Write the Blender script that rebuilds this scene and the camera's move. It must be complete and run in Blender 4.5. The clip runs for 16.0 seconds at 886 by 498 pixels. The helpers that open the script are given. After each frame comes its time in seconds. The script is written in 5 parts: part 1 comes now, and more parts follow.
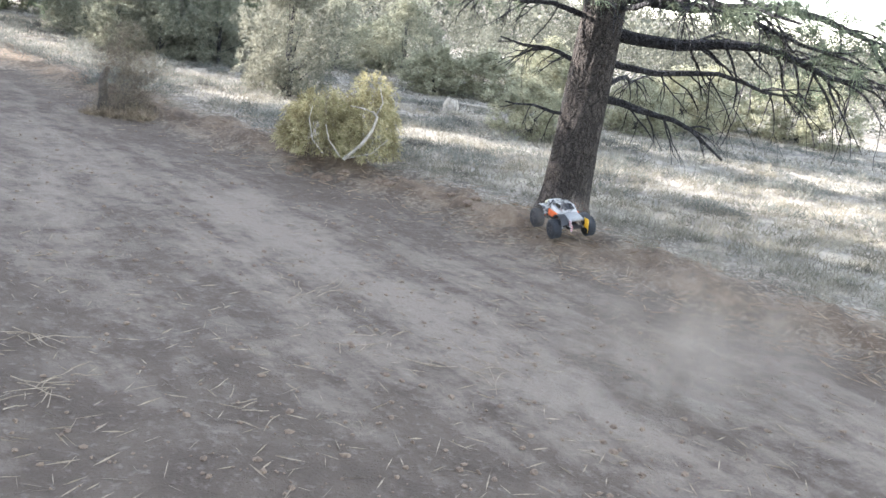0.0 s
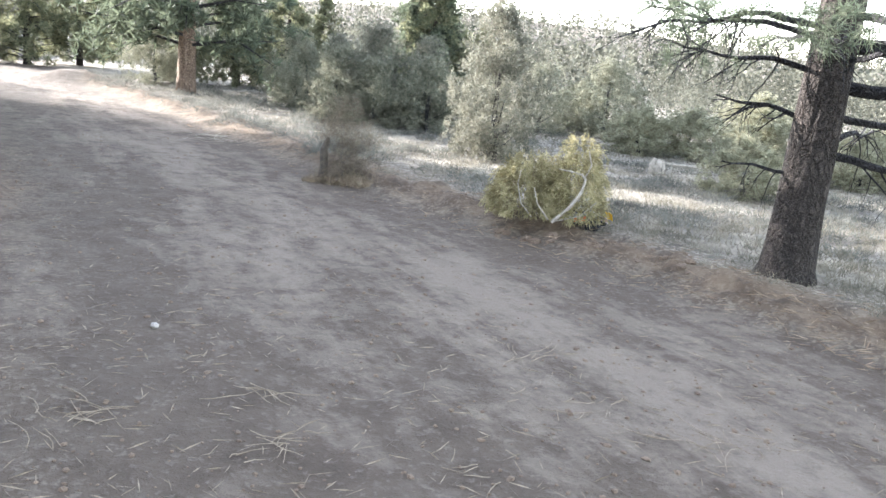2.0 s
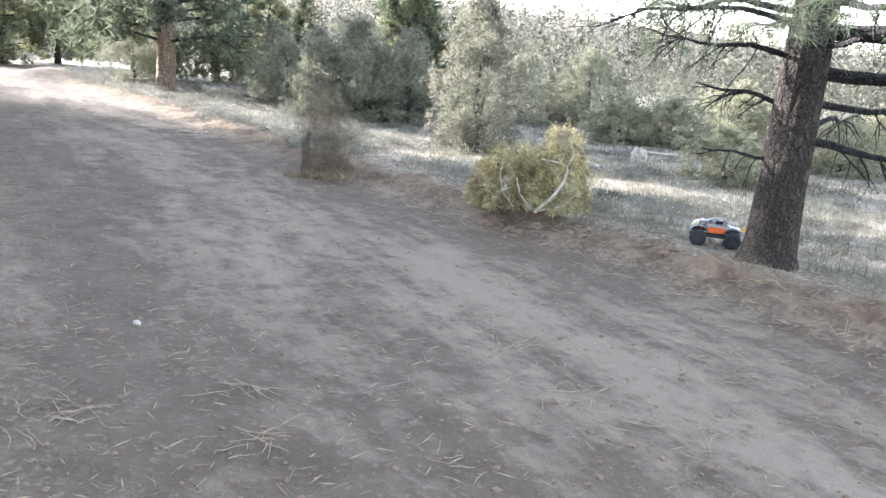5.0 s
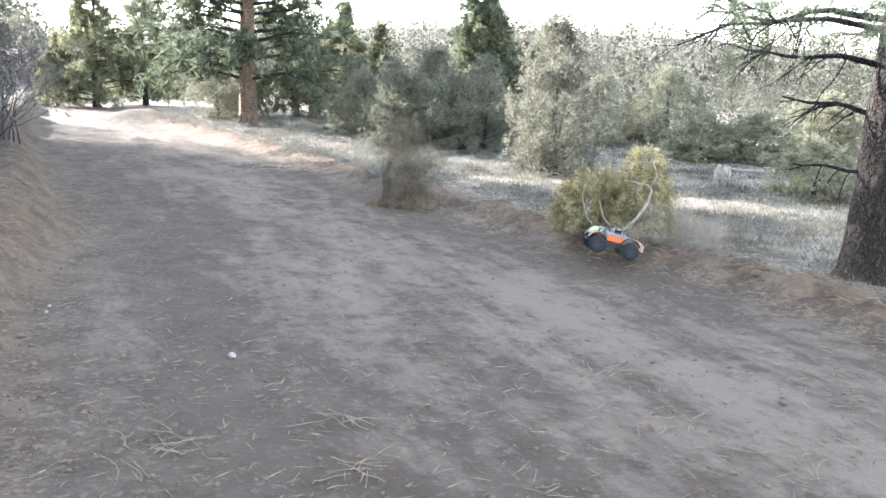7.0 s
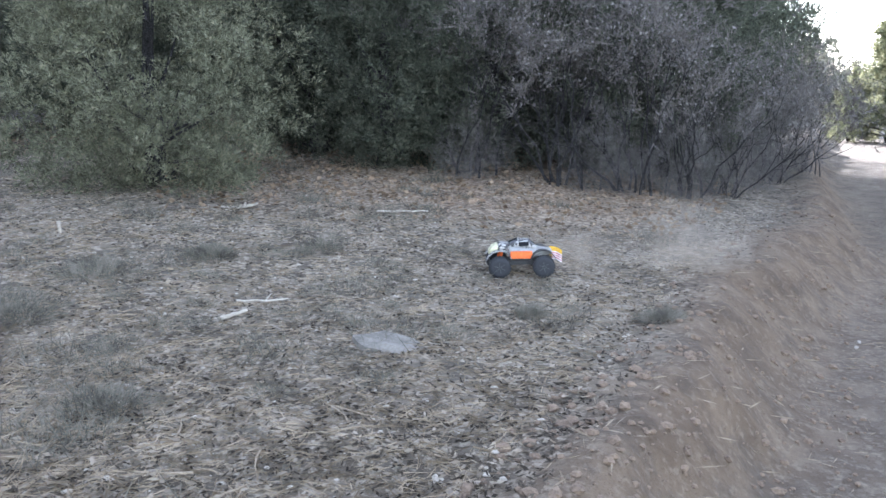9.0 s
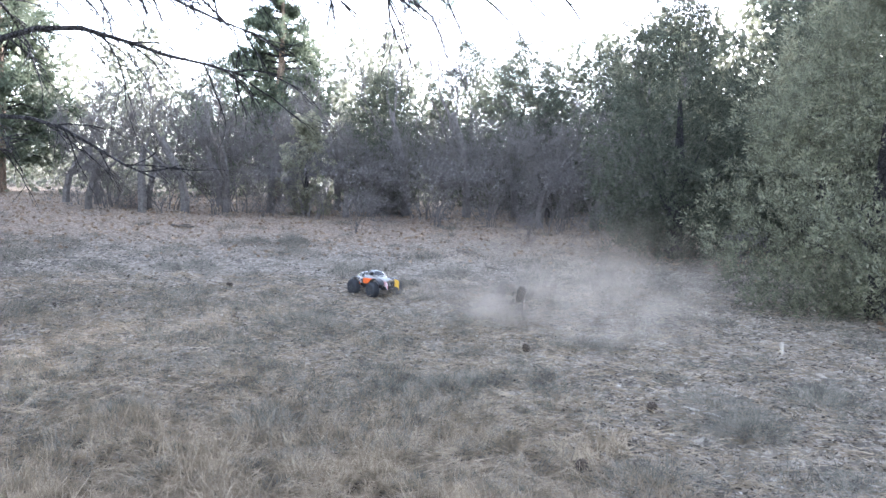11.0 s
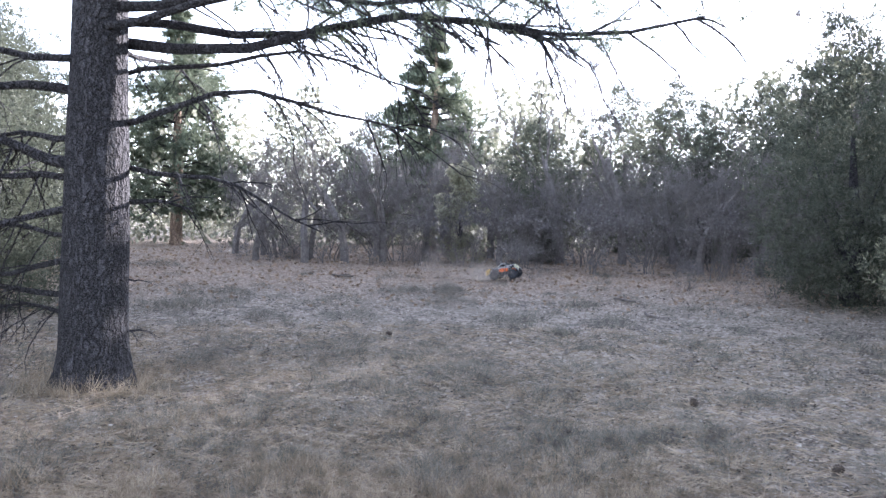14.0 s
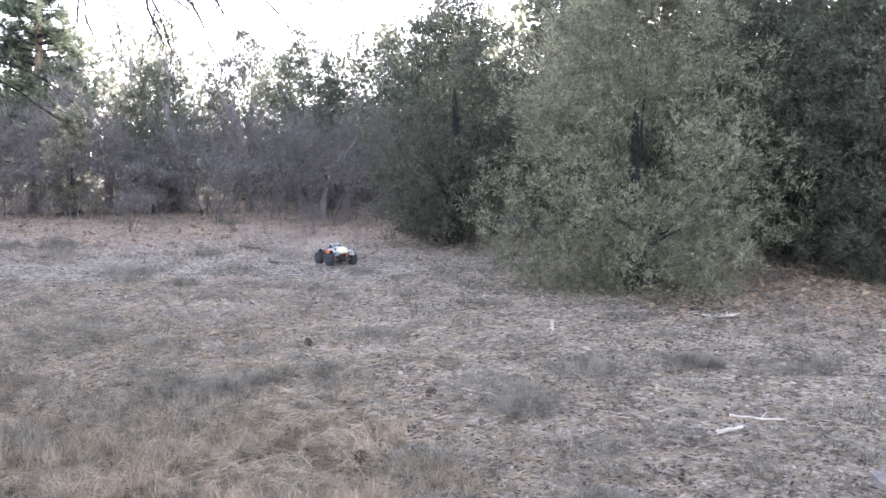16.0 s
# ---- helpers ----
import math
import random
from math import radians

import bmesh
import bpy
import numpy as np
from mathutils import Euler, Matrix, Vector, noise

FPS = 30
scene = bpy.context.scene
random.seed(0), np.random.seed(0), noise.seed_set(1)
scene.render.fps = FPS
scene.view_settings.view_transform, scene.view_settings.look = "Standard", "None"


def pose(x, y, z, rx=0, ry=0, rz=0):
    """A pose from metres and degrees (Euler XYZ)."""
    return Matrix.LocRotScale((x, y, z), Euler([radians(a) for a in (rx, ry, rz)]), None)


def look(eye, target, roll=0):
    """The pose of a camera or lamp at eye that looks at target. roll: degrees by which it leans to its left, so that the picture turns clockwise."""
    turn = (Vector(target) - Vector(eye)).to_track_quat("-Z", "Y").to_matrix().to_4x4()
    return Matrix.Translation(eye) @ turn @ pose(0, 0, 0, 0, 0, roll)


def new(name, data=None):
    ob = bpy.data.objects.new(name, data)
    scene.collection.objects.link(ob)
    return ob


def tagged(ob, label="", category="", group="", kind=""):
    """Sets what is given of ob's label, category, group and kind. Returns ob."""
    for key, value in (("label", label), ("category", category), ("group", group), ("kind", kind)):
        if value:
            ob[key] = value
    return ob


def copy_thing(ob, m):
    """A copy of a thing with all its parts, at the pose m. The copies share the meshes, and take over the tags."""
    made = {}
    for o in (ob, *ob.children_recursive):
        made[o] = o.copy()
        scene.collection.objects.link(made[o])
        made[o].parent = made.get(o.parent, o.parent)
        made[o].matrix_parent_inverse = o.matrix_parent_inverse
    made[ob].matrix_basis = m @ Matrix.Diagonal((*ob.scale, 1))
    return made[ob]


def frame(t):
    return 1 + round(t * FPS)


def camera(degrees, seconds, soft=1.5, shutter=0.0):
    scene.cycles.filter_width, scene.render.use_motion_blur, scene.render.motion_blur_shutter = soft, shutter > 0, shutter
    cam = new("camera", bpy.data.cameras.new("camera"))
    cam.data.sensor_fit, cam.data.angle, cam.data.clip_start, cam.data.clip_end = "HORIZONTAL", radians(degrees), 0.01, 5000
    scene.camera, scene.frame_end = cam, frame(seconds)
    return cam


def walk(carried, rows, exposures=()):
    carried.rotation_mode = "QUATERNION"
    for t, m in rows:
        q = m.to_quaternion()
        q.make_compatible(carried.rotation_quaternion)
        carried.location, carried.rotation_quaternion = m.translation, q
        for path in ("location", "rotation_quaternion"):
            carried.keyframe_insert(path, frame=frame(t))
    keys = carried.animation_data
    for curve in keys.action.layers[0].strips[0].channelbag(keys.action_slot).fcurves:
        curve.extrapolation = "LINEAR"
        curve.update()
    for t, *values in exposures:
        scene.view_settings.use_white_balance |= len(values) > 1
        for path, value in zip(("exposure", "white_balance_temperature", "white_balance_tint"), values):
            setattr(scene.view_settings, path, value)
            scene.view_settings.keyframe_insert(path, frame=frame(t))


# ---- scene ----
cam = camera(53.49, 16.0, soft=1.5)
PATH = [
    (0, 0.013, 0.503, 1.505, -0.41, -15.13, 8.23),
    (0.5, -0.023, 0.526, 1.483, 4.78, -15.40, 6.01),
    (1, -0.090, 0.527, 1.495, 11.87, -13.27, 5.41),
    (1.5, -0.118, 0.519, 1.502, 13.82, -12.55, 5.59),
    (2, -0.114, 0.525, 1.500, 13.07, -12.68, 5.35),
    (2.5, -0.120, 0.536, 1.502, 12.89, -12.36, 5.41),
    (3, -0.120, 0.540, 1.497, 12.89, -12.92, 5.49),
    (3.5, -0.119, 0.534, 1.496, 13.21, -13.14, 5.55),
    (4, -0.117, 0.524, 1.498, 13.22, -13.18, 5.73),
    (6.3, -0.075, 0.552, 1.484, 10.71, -12.69, 2.26),
    (6.5, -0.105, 0.538, 1.489, 12.43, -12.26, 1.92),
    (7, -0.153, 0.522, 1.501, 17.32, -11.70, 1.76),
    (7.5, -0.185, 0.515, 1.504, 21.97, -11.19, 1.60),
    (8, -0.300, 0.417, 1.544, 37.98, -9.15, 1.23),
    (8.3, -0.358, 0.382, 1.510, 44.18, -11.90, 1.18),
    (8.5, -0.387, 0.361, 1.498, 49.30, -11.91, 0.51),
    (9, -0.488, 0.251, 1.484, 64.81, -10.62, 0.89),
    (9.5, -0.526, 0.203, 1.467, 72.06, -10.14, -0.05),
    (10, -0.497, 0.059, 1.476, 82.59, -7.46, 0.04),
    (10.2, -0.541, 0.004, 1.469, 88.12, -6.71, 0.89),
    (12.3, -0.507, -0.273, 1.513, 120.88, -0.35, 1.16),
    (12.5, -0.516, -0.279, 1.512, 120.83, -0.53, 1.31),
    (13, -0.514, -0.248, 1.512, 119.67, -0.82, 1.05),
    (13.5, -0.530, -0.260, 1.511, 118.99, -0.95, 0.98),
    (14, -0.547, -0.238, 1.509, 116.98, -1.02, 1.16),
    (14.5, -0.555, -0.202, 1.511, 113.23, -0.87, 0.75),
    (15, -0.570, -0.159, 1.503, 108.75, -1.96, 1.09),
    (15.5, -0.553, -0.111, 1.512, 101.94, -3.33, 0.99),
    (16, -0.572, -0.041, 1.504, 93.66, -4.16, 0.32),
]


def camera_pose(x, y, z, yaw, pitch, roll):
    return pose(x, y, z, 0, 0, yaw) @ pose(0, 0, 0, 90 + pitch) @ pose(0, 0, 0, 0, 0, roll)


walk(cam, [(t, camera_pose(*r)) for t, *r in PATH],
     exposures=[(0.0, 3.05, 6200, 12), (7.4, 3.1, 6150, 12), (8.5, 2.85, 6000, 14), (9.2, 3.2, 5800, 14), (10.2, 3.5, 5750, 15), (12.3, 2.85, 5750, 17), (14.3, 2.95, 5850, 21), (16.0, 3.4, 6150, 23)])

# ---- light: low sun behind the western woods, clear sky ----
SUN_AZ, SUN_EL = 73.0, 14.0          # degrees turned left from +y, degrees up
world = bpy.data.worlds.new("sky")
scene.world = world
world.use_nodes = True
wn = world.node_tree
sky = wn.nodes.new("ShaderNodeTexSky")
sky.sky_type, sky.sun_disc = "NISHITA", False
sky.sun_elevation, sky.sun_rotation = radians(SUN_EL), radians(-SUN_AZ)
sky.air_density, sky.dust_density = 1.0, 0.3
wn.nodes["Background"].inputs["Strength"].default_value = 0.15
haze = wn.nodes.new("ShaderNodeHueSaturation")       # thin high haze whitens the sky
haze.inputs["Saturation"].default_value = 0.5
wn.links.new(sky.outputs[0], haze.inputs["Color"])
wn.links.new(haze.outputs[0], wn.nodes["Background"].inputs["Color"])
sun = new("sun", bpy.data.lights.new("sun", "SUN"))
sun.data.energy, sun.data.angle, sun.data.color = 5.0, radians(0.6), (1.0, 0.945, 0.88)
sd = Vector((-math.sin(radians(SUN_AZ)) * math.cos(radians(SUN_EL)), math.cos(radians(SUN_AZ)) * math.cos(radians(SUN_EL)), math.sin(radians(SUN_EL))))
sun.matrix_world = look(sd * 60, (0, 0, 0))


# ---- materials ----
class Mat:
    """A small node-graph builder."""

    def __init__(self, name, rough=0.9):
        self.m = bpy.data.materials.new(name)
        self.m.use_nodes = True
        self.t = self.m.node_tree
        self.b = self.t.nodes["Principled BSDF"]
        self.b.inputs["Roughness"].default_value = rough
        self.b.inputs["Specular IOR Level"].default_value = 0.25
        self.co = self.t.nodes.new("ShaderNodeTexCoord").outputs["Object"]

    def add(self, kind, **inputs):
        n = self.t.nodes.new(kind)
        for k, v in inputs.items():
            self.put(n, k, v)
        return n

    def put(self, n, k, v):
        s = n.inputs[int(k[1:])] if k[0] == "i" and k[1:].isdigit() else n.inputs[k]
        if isinstance(v, bpy.types.NodeSocket):
            self.t.links.new(v, s)
        else:
            s.default_value = v

    def noise(self, scale, detail=4.0, rough=0.6, co=None):
        n = self.add("ShaderNodeTexNoise", Scale=scale, Detail=detail, Roughness=rough)
        self.t.links.new(co or self.co, n.inputs["Vector"])
        return n.outputs["Fac"]

    def ramp(self, fac, lo, hi, a=0.0, b=1.0):
        n = self.add("ShaderNodeMapRange", Value=fac)
        n.inputs[1].default_value, n.inputs[2].default_value, n.inputs[3].default_value, n.inputs[4].default_value = lo, hi, a, b
        return n.outputs[0]

    def mix(self, fac, a, b):
        n = self.t.nodes.new("ShaderNodeMix")
        n.data_type = "RGBA"
        for i, v in ((0, fac), (6, a), (7, b)):
            if isinstance(v, bpy.types.NodeSocket):
                self.t.links.new(v, n.inputs[i])
            else:
                n.inputs[i].default_value = v if i == 0 else (*v, 1)
        return n.outputs[2]

    def math(self, op, a, b=0.0):
        n = self.t.nodes.new("ShaderNodeMath")
        n.operation = op
        for i, v in ((0, a), (1, b)):
            if isinstance(v, bpy.types.NodeSocket):
                self.t.links.new(v, n.inputs[i])
            else:
                n.inputs[i].default_value = v
        return n.outputs[0]

    def attr(self, name):
        n = self.t.nodes.new("ShaderNodeAttribute")
        n.attribute_name = name
        return n.outputs["Fac"]

    def island(self):
        return self.t.nodes.new("ShaderNodeNewGeometry").outputs["Random Per Island"]

    def rand(self):
        return self.t.nodes.new("ShaderNodeObjectInfo").outputs["Random"]

    def color(self, c):
        if isinstance(c, bpy.types.NodeSocket):
            self.t.links.new(c, self.b.inputs["Base Color"])
        else:
            self.b.inputs["Base Color"].default_value = (*c, 1)
        return self

    def bump(self, h, dist=0.02, strength=0.6):
        n = self.add("ShaderNodeBump", Height=h, Distance=dist, Strength=strength)
        self.t.links.new(n.outputs[0], self.b.inputs["Normal"])
        return self


def grain(name, a, b, scale=8.0, rough=0.85, dist=0.01, metal=0.0, fine=6.0):
    m = Mat(name, rough)
    n1, n2 = m.noise(scale), m.noise(scale * fine)
    m.color(m.mix(m.ramp(m.math("ADD", n1, m.math("MULTIPLY", n2, 0.6)), 0.55, 1.05), a, b)).bump(n2, dist)
    m.b.inputs["Metallic"].default_value = metal
    return m.m


def foliage(name, a, b, c, rough=0.75, clump=8.0):
    """Leaves that vary one by one and in patches, shade between clumps put into the colour, with a touch of light
    passing through.
    """
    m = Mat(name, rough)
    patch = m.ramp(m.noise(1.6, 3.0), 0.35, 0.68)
    # painted shade: noise darkens the colour in spots, like gaps between tufts
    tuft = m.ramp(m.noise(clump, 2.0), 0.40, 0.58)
    gap_shade = tuple(v * 0.32 for v in a)
    m.color(m.mix(m.ramp(tuft, 0, 1, 0.18, 1.0), gap_shade, m.mix(m.math("MULTIPLY", m.island(), 0.75), m.mix(patch, a, b), c)))
    m.b.inputs["Specular IOR Level"].default_value = 0.15
    tr = m.add("ShaderNodeBsdfTranslucent", Color=(*[min(1, v * 1.3) for v in b], 1))
    mx = m.add("ShaderNodeMixShader", Fac=0.25)
    m.t.links.new(m.b.outputs[0], mx.inputs[1])
    m.t.links.new(tr.outputs[0], mx.inputs[2])
    m.t.links.new(mx.outputs[0], m.t.nodes["Material Output"].inputs[0])
    return m.m


def bark(name, a, b, scale=14.0, dist=0.03):
    m = Mat(name, 0.95)
    warp = m.add("ShaderNodeTexNoise", Vector=m.co, Scale=9.0, Detail=4.0)
    shift = m.add("ShaderNodeVectorMath")
    shift.operation = "MULTIPLY_ADD"
    m.put(shift, "i0", warp.outputs["Color"])
    shift.inputs[1].default_value = (0.16, 0.16, 0.30)
    m.put(shift, "i2", m.co)
    mp = m.add("ShaderNodeMapping", Vector=shift.outputs[0])
    mp.inputs["Scale"].default_value = (1, 1, 0.22)
    vo = m.add("ShaderNodeTexVoronoi", Scale=scale, Vector=mp.outputs[0])
    vo.feature = "DISTANCE_TO_EDGE"
    plate = m.ramp(vo.outputs["Distance"], 0.0, 0.22)
    n2 = m.noise(scale * 4)
    m.color(m.mix(m.math("ADD", m.math("MULTIPLY", plate, 0.25), m.math("MULTIPLY", m.ramp(n2, 0.44, 0.63), 0.75)), a, b))
    m.bump(m.math("ADD", plate, m.math("MULTIPLY", n2, 0.4)), dist, 1.0)
    return m.m


def ground_material():
    m = Mat("earth", 0.95)
    road, berm, meadow, litter = (m.attr(k) for k in ("road", "berm", "meadow", "litter"))
    big, mid, fine, grit = m.noise(0.55, 5.0), m.noise(3.2, 5.0), m.noise(22.0, 4.0), m.noise(110.0, 2.0)
    dusty = m.attr("dusty")
    # packed earth, pale dust drawn out along the road
    turned = m.add("ShaderNodeMapping", Vector=m.co)
    turned.inputs["Rotation"].default_value = (0, 0, radians(-131))
    drawn = m.add("ShaderNodeMapping", Vector=turned.outputs[0])
    drawn.inputs["Scale"].default_value = (0.42, 1.5, 1.0)
    streak = m.noise(1.5, 7.0, 0.66, drawn.outputs[0])
    drawn2 = m.add("ShaderNodeMapping", Vector=turned.outputs[0])
    drawn2.inputs["Scale"].default_value = (0.14, 1.0, 1.0)
    lane = m.noise(1.1, 3.0, 0.5, drawn2.outputs[0])
    blot = m.noise(4.5, 6.0, 0.7)
    d = m.math("ADD", m.math("MULTIPLY", streak, 0.46), m.math("MULTIPLY", blot, 0.36))
    d = m.math("ADD", d, m.math("MULTIPLY", lane, 0.18))
    d = m.math("ADD", d, m.math("MULTIPLY", m.math("SUBTRACT", dusty, 0.5), 0.07))
    dust = m.ramp(d, 0.485, 0.60)
    earth = m.mix(m.ramp(mid, 0.3, 0.7), (0.076, 0.058, 0.045), (0.120, 0.095, 0.074))
    roadc = m.mix(dust, earth, (0.212, 0.174, 0.140))
    roadc = m.mix(m.ramp(blot, 0.56, 0.70, 0, 0.55), roadc, (0.098, 0.078, 0.062))
    roadc = m.mix(m.ramp(fine, 0.56, 0.70, 0, 0.35), roadc, (0.27, 0.228, 0.19))
    roadc = m.mix(m.ramp(grit, 0.60, 0.70, 0, 0.5), roadc, (0.10, 0.080, 0.062))
    # trodden turf with chips of wood and dry leaf
    chips = m.add("ShaderNodeTexVoronoi", Scale=26.0, Vector=m.co)
    chip = m.ramp(chips.outputs["Color"], 0.62, 0.74)
    turf = m.mix(m.ramp(mid, 0.36, 0.64), (0.085, 0.070, 0.055), (0.215, 0.180, 0.142))
    turf = m.mix(m.math("MULTIPLY", chip, 0.55), turf, (0.42, 0.37, 0.305))
    turf = m.mix(m.ramp(fine, 0.54, 0.62, 0, 0.75), turf, (0.40, 0.35, 0.285))
    turf = m.mix(m.ramp(blot, 0.52, 0.66, 0, 0.75), turf, (0.085, 0.076, 0.062))
    turf = m.mix(m.ramp(grit, 0.58, 0.68, 0, 0.65), turf, (0.075, 0.066, 0.052))
    turf = m.mix(m.ramp(big, 0.5, 0.68, 0, 0.4), turf, (0.225, 0.20, 0.16))
    pale = m.mix(m.ramp(mid, 0.38, 0.62), (0.165, 0.150, 0.130), (0.33, 0.295, 0.245))
    pale = m.mix(m.ramp(big, 0.45, 0.62, 0, 0.55), pale, (0.38, 0.335, 0.265))
    pale = m.mix(m.ramp(blot, 0.52, 0.64, 0, 0.7), pale, (0.15, 0.145, 0.125))
    rust = m.mix(m.ramp(fine, 0.40, 0.60), (0.120, 0.088, 0.064), (0.33, 0.248, 0.18))
    rust = m.mix(m.math("MULTIPLY", chip, 0.5), rust, (0.43, 0.34, 0.25))
    soil = m.mix(m.ramp(mid, 0.35, 0.65), (0.096, 0.066, 0.043), (0.180, 0.130, 0.088))
    soil = m.mix(m.ramp(fine, 0.52, 0.68, 0, 0.5), soil, (0.24, 0.188, 0.142))
    soil = m.mix(m.ramp(blot, 0.50, 0.64, 0, 0.7), soil, (0.058, 0.044, 0.034))
    c = m.mix(meadow, turf, pale)
    c = m.mix(litter, c, rust)
    c = m.mix(berm, c, soil)
    c = m.mix(road, c, roadc)
    m.color(c)
    h = m.math("ADD", m.math("MULTIPLY", fine, 0.8), m.math("MULTIPLY", grit, 0.35))
    h = m.math("ADD", h, m.math("MULTIPLY", m.math("MULTIPLY", chip, 0.3), m.math("SUBTRACT", 1.0, road)))
    m.bump(m.math("ADD", h, m.math("MULTIPLY", blot, 0.9)), 0.035, 1.0)
    return m.m


M_EARTH = ground_material()
M_BARK_DARK = bark("bark_dark", (0.009, 0.008, 0.008), (0.085, 0.080, 0.085), 22, 0.04)
M_BARK_PINE = bark("bark_pine", (0.020, 0.017, 0.015), (0.098, 0.080, 0.069), 20, 0.04)
M_BARK_RED = bark("bark_red", (0.11, 0.075, 0.055), (0.33, 0.245, 0.18), 6, 0.03)
M_BARK_GREY = grain("bark_grey", (0.060, 0.054, 0.051), (0.19, 0.172, 0.16), 20)
M_WOOD_PALE = grain("weathered_wood", (0.24, 0.21, 0.175), (0.50, 0.455, 0.39), 14)
M_TWIG = grain("twig", (0.15, 0.115, 0.082), (0.36, 0.295, 0.22), 14)
M_WOOD_DARK = grain("dark_wood", (0.045, 0.038, 0.032), (0.14, 0.12, 0.10), 14)
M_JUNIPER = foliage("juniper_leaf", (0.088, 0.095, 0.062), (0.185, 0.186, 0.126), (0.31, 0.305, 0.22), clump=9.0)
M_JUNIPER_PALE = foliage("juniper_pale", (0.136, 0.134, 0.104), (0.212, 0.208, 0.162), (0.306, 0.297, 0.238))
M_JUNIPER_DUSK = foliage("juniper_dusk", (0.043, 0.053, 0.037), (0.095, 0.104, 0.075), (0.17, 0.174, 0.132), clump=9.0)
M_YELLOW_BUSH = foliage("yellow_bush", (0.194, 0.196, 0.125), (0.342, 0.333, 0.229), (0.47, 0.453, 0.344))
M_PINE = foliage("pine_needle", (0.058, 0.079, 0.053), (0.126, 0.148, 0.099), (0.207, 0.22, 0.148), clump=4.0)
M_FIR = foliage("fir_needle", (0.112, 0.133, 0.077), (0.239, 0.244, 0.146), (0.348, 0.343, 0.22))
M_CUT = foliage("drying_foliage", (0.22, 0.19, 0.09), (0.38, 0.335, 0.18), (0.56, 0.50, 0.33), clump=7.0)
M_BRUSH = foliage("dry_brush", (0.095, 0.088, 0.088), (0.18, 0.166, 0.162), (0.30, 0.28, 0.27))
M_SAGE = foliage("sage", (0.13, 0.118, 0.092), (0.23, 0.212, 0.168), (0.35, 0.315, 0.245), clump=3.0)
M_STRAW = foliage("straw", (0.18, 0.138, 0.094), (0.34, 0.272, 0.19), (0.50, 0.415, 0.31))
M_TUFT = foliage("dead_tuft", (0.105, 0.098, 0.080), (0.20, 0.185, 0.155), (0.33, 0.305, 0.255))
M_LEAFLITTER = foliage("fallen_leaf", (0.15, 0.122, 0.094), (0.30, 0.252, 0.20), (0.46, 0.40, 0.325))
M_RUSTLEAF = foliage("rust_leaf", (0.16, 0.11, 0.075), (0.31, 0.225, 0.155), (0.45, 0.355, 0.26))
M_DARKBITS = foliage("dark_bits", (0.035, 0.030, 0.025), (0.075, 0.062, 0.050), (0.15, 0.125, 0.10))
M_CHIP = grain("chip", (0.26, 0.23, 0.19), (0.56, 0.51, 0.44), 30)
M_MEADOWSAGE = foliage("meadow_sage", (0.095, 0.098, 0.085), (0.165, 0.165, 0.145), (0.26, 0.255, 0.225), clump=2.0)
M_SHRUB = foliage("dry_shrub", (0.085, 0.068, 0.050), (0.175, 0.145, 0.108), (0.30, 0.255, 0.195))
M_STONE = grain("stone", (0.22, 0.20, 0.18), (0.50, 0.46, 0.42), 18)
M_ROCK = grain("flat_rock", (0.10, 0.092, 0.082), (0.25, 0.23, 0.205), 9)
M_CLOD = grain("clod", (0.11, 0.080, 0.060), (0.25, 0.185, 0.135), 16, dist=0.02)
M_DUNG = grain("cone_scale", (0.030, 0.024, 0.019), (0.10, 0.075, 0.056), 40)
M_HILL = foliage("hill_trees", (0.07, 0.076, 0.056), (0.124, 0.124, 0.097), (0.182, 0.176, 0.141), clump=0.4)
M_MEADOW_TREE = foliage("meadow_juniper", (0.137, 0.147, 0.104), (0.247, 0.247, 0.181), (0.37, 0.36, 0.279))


# ---- mesh helpers ----
def link(name, verts, faces, material, parent=None, label="", smooth=False):
    me = bpy.data.meshes.new(name)
    me.from_pydata(verts, [], faces)
    me.materials.append(material)
    if smooth:
        me.shade_smooth()
    ob = new(name, me)
    ob.parent = parent
    return tagged(ob, label)


def part(name, bm, material, parent, label="", smooth=False):
    me = bpy.data.meshes.new(name)
    bm.to_mesh(me)
    bm.free()
    me.materials.append(material)
    if smooth:
        me.shade_smooth()
    ob = new(name, me)
    ob.parent = parent
    return tagged(ob, label)


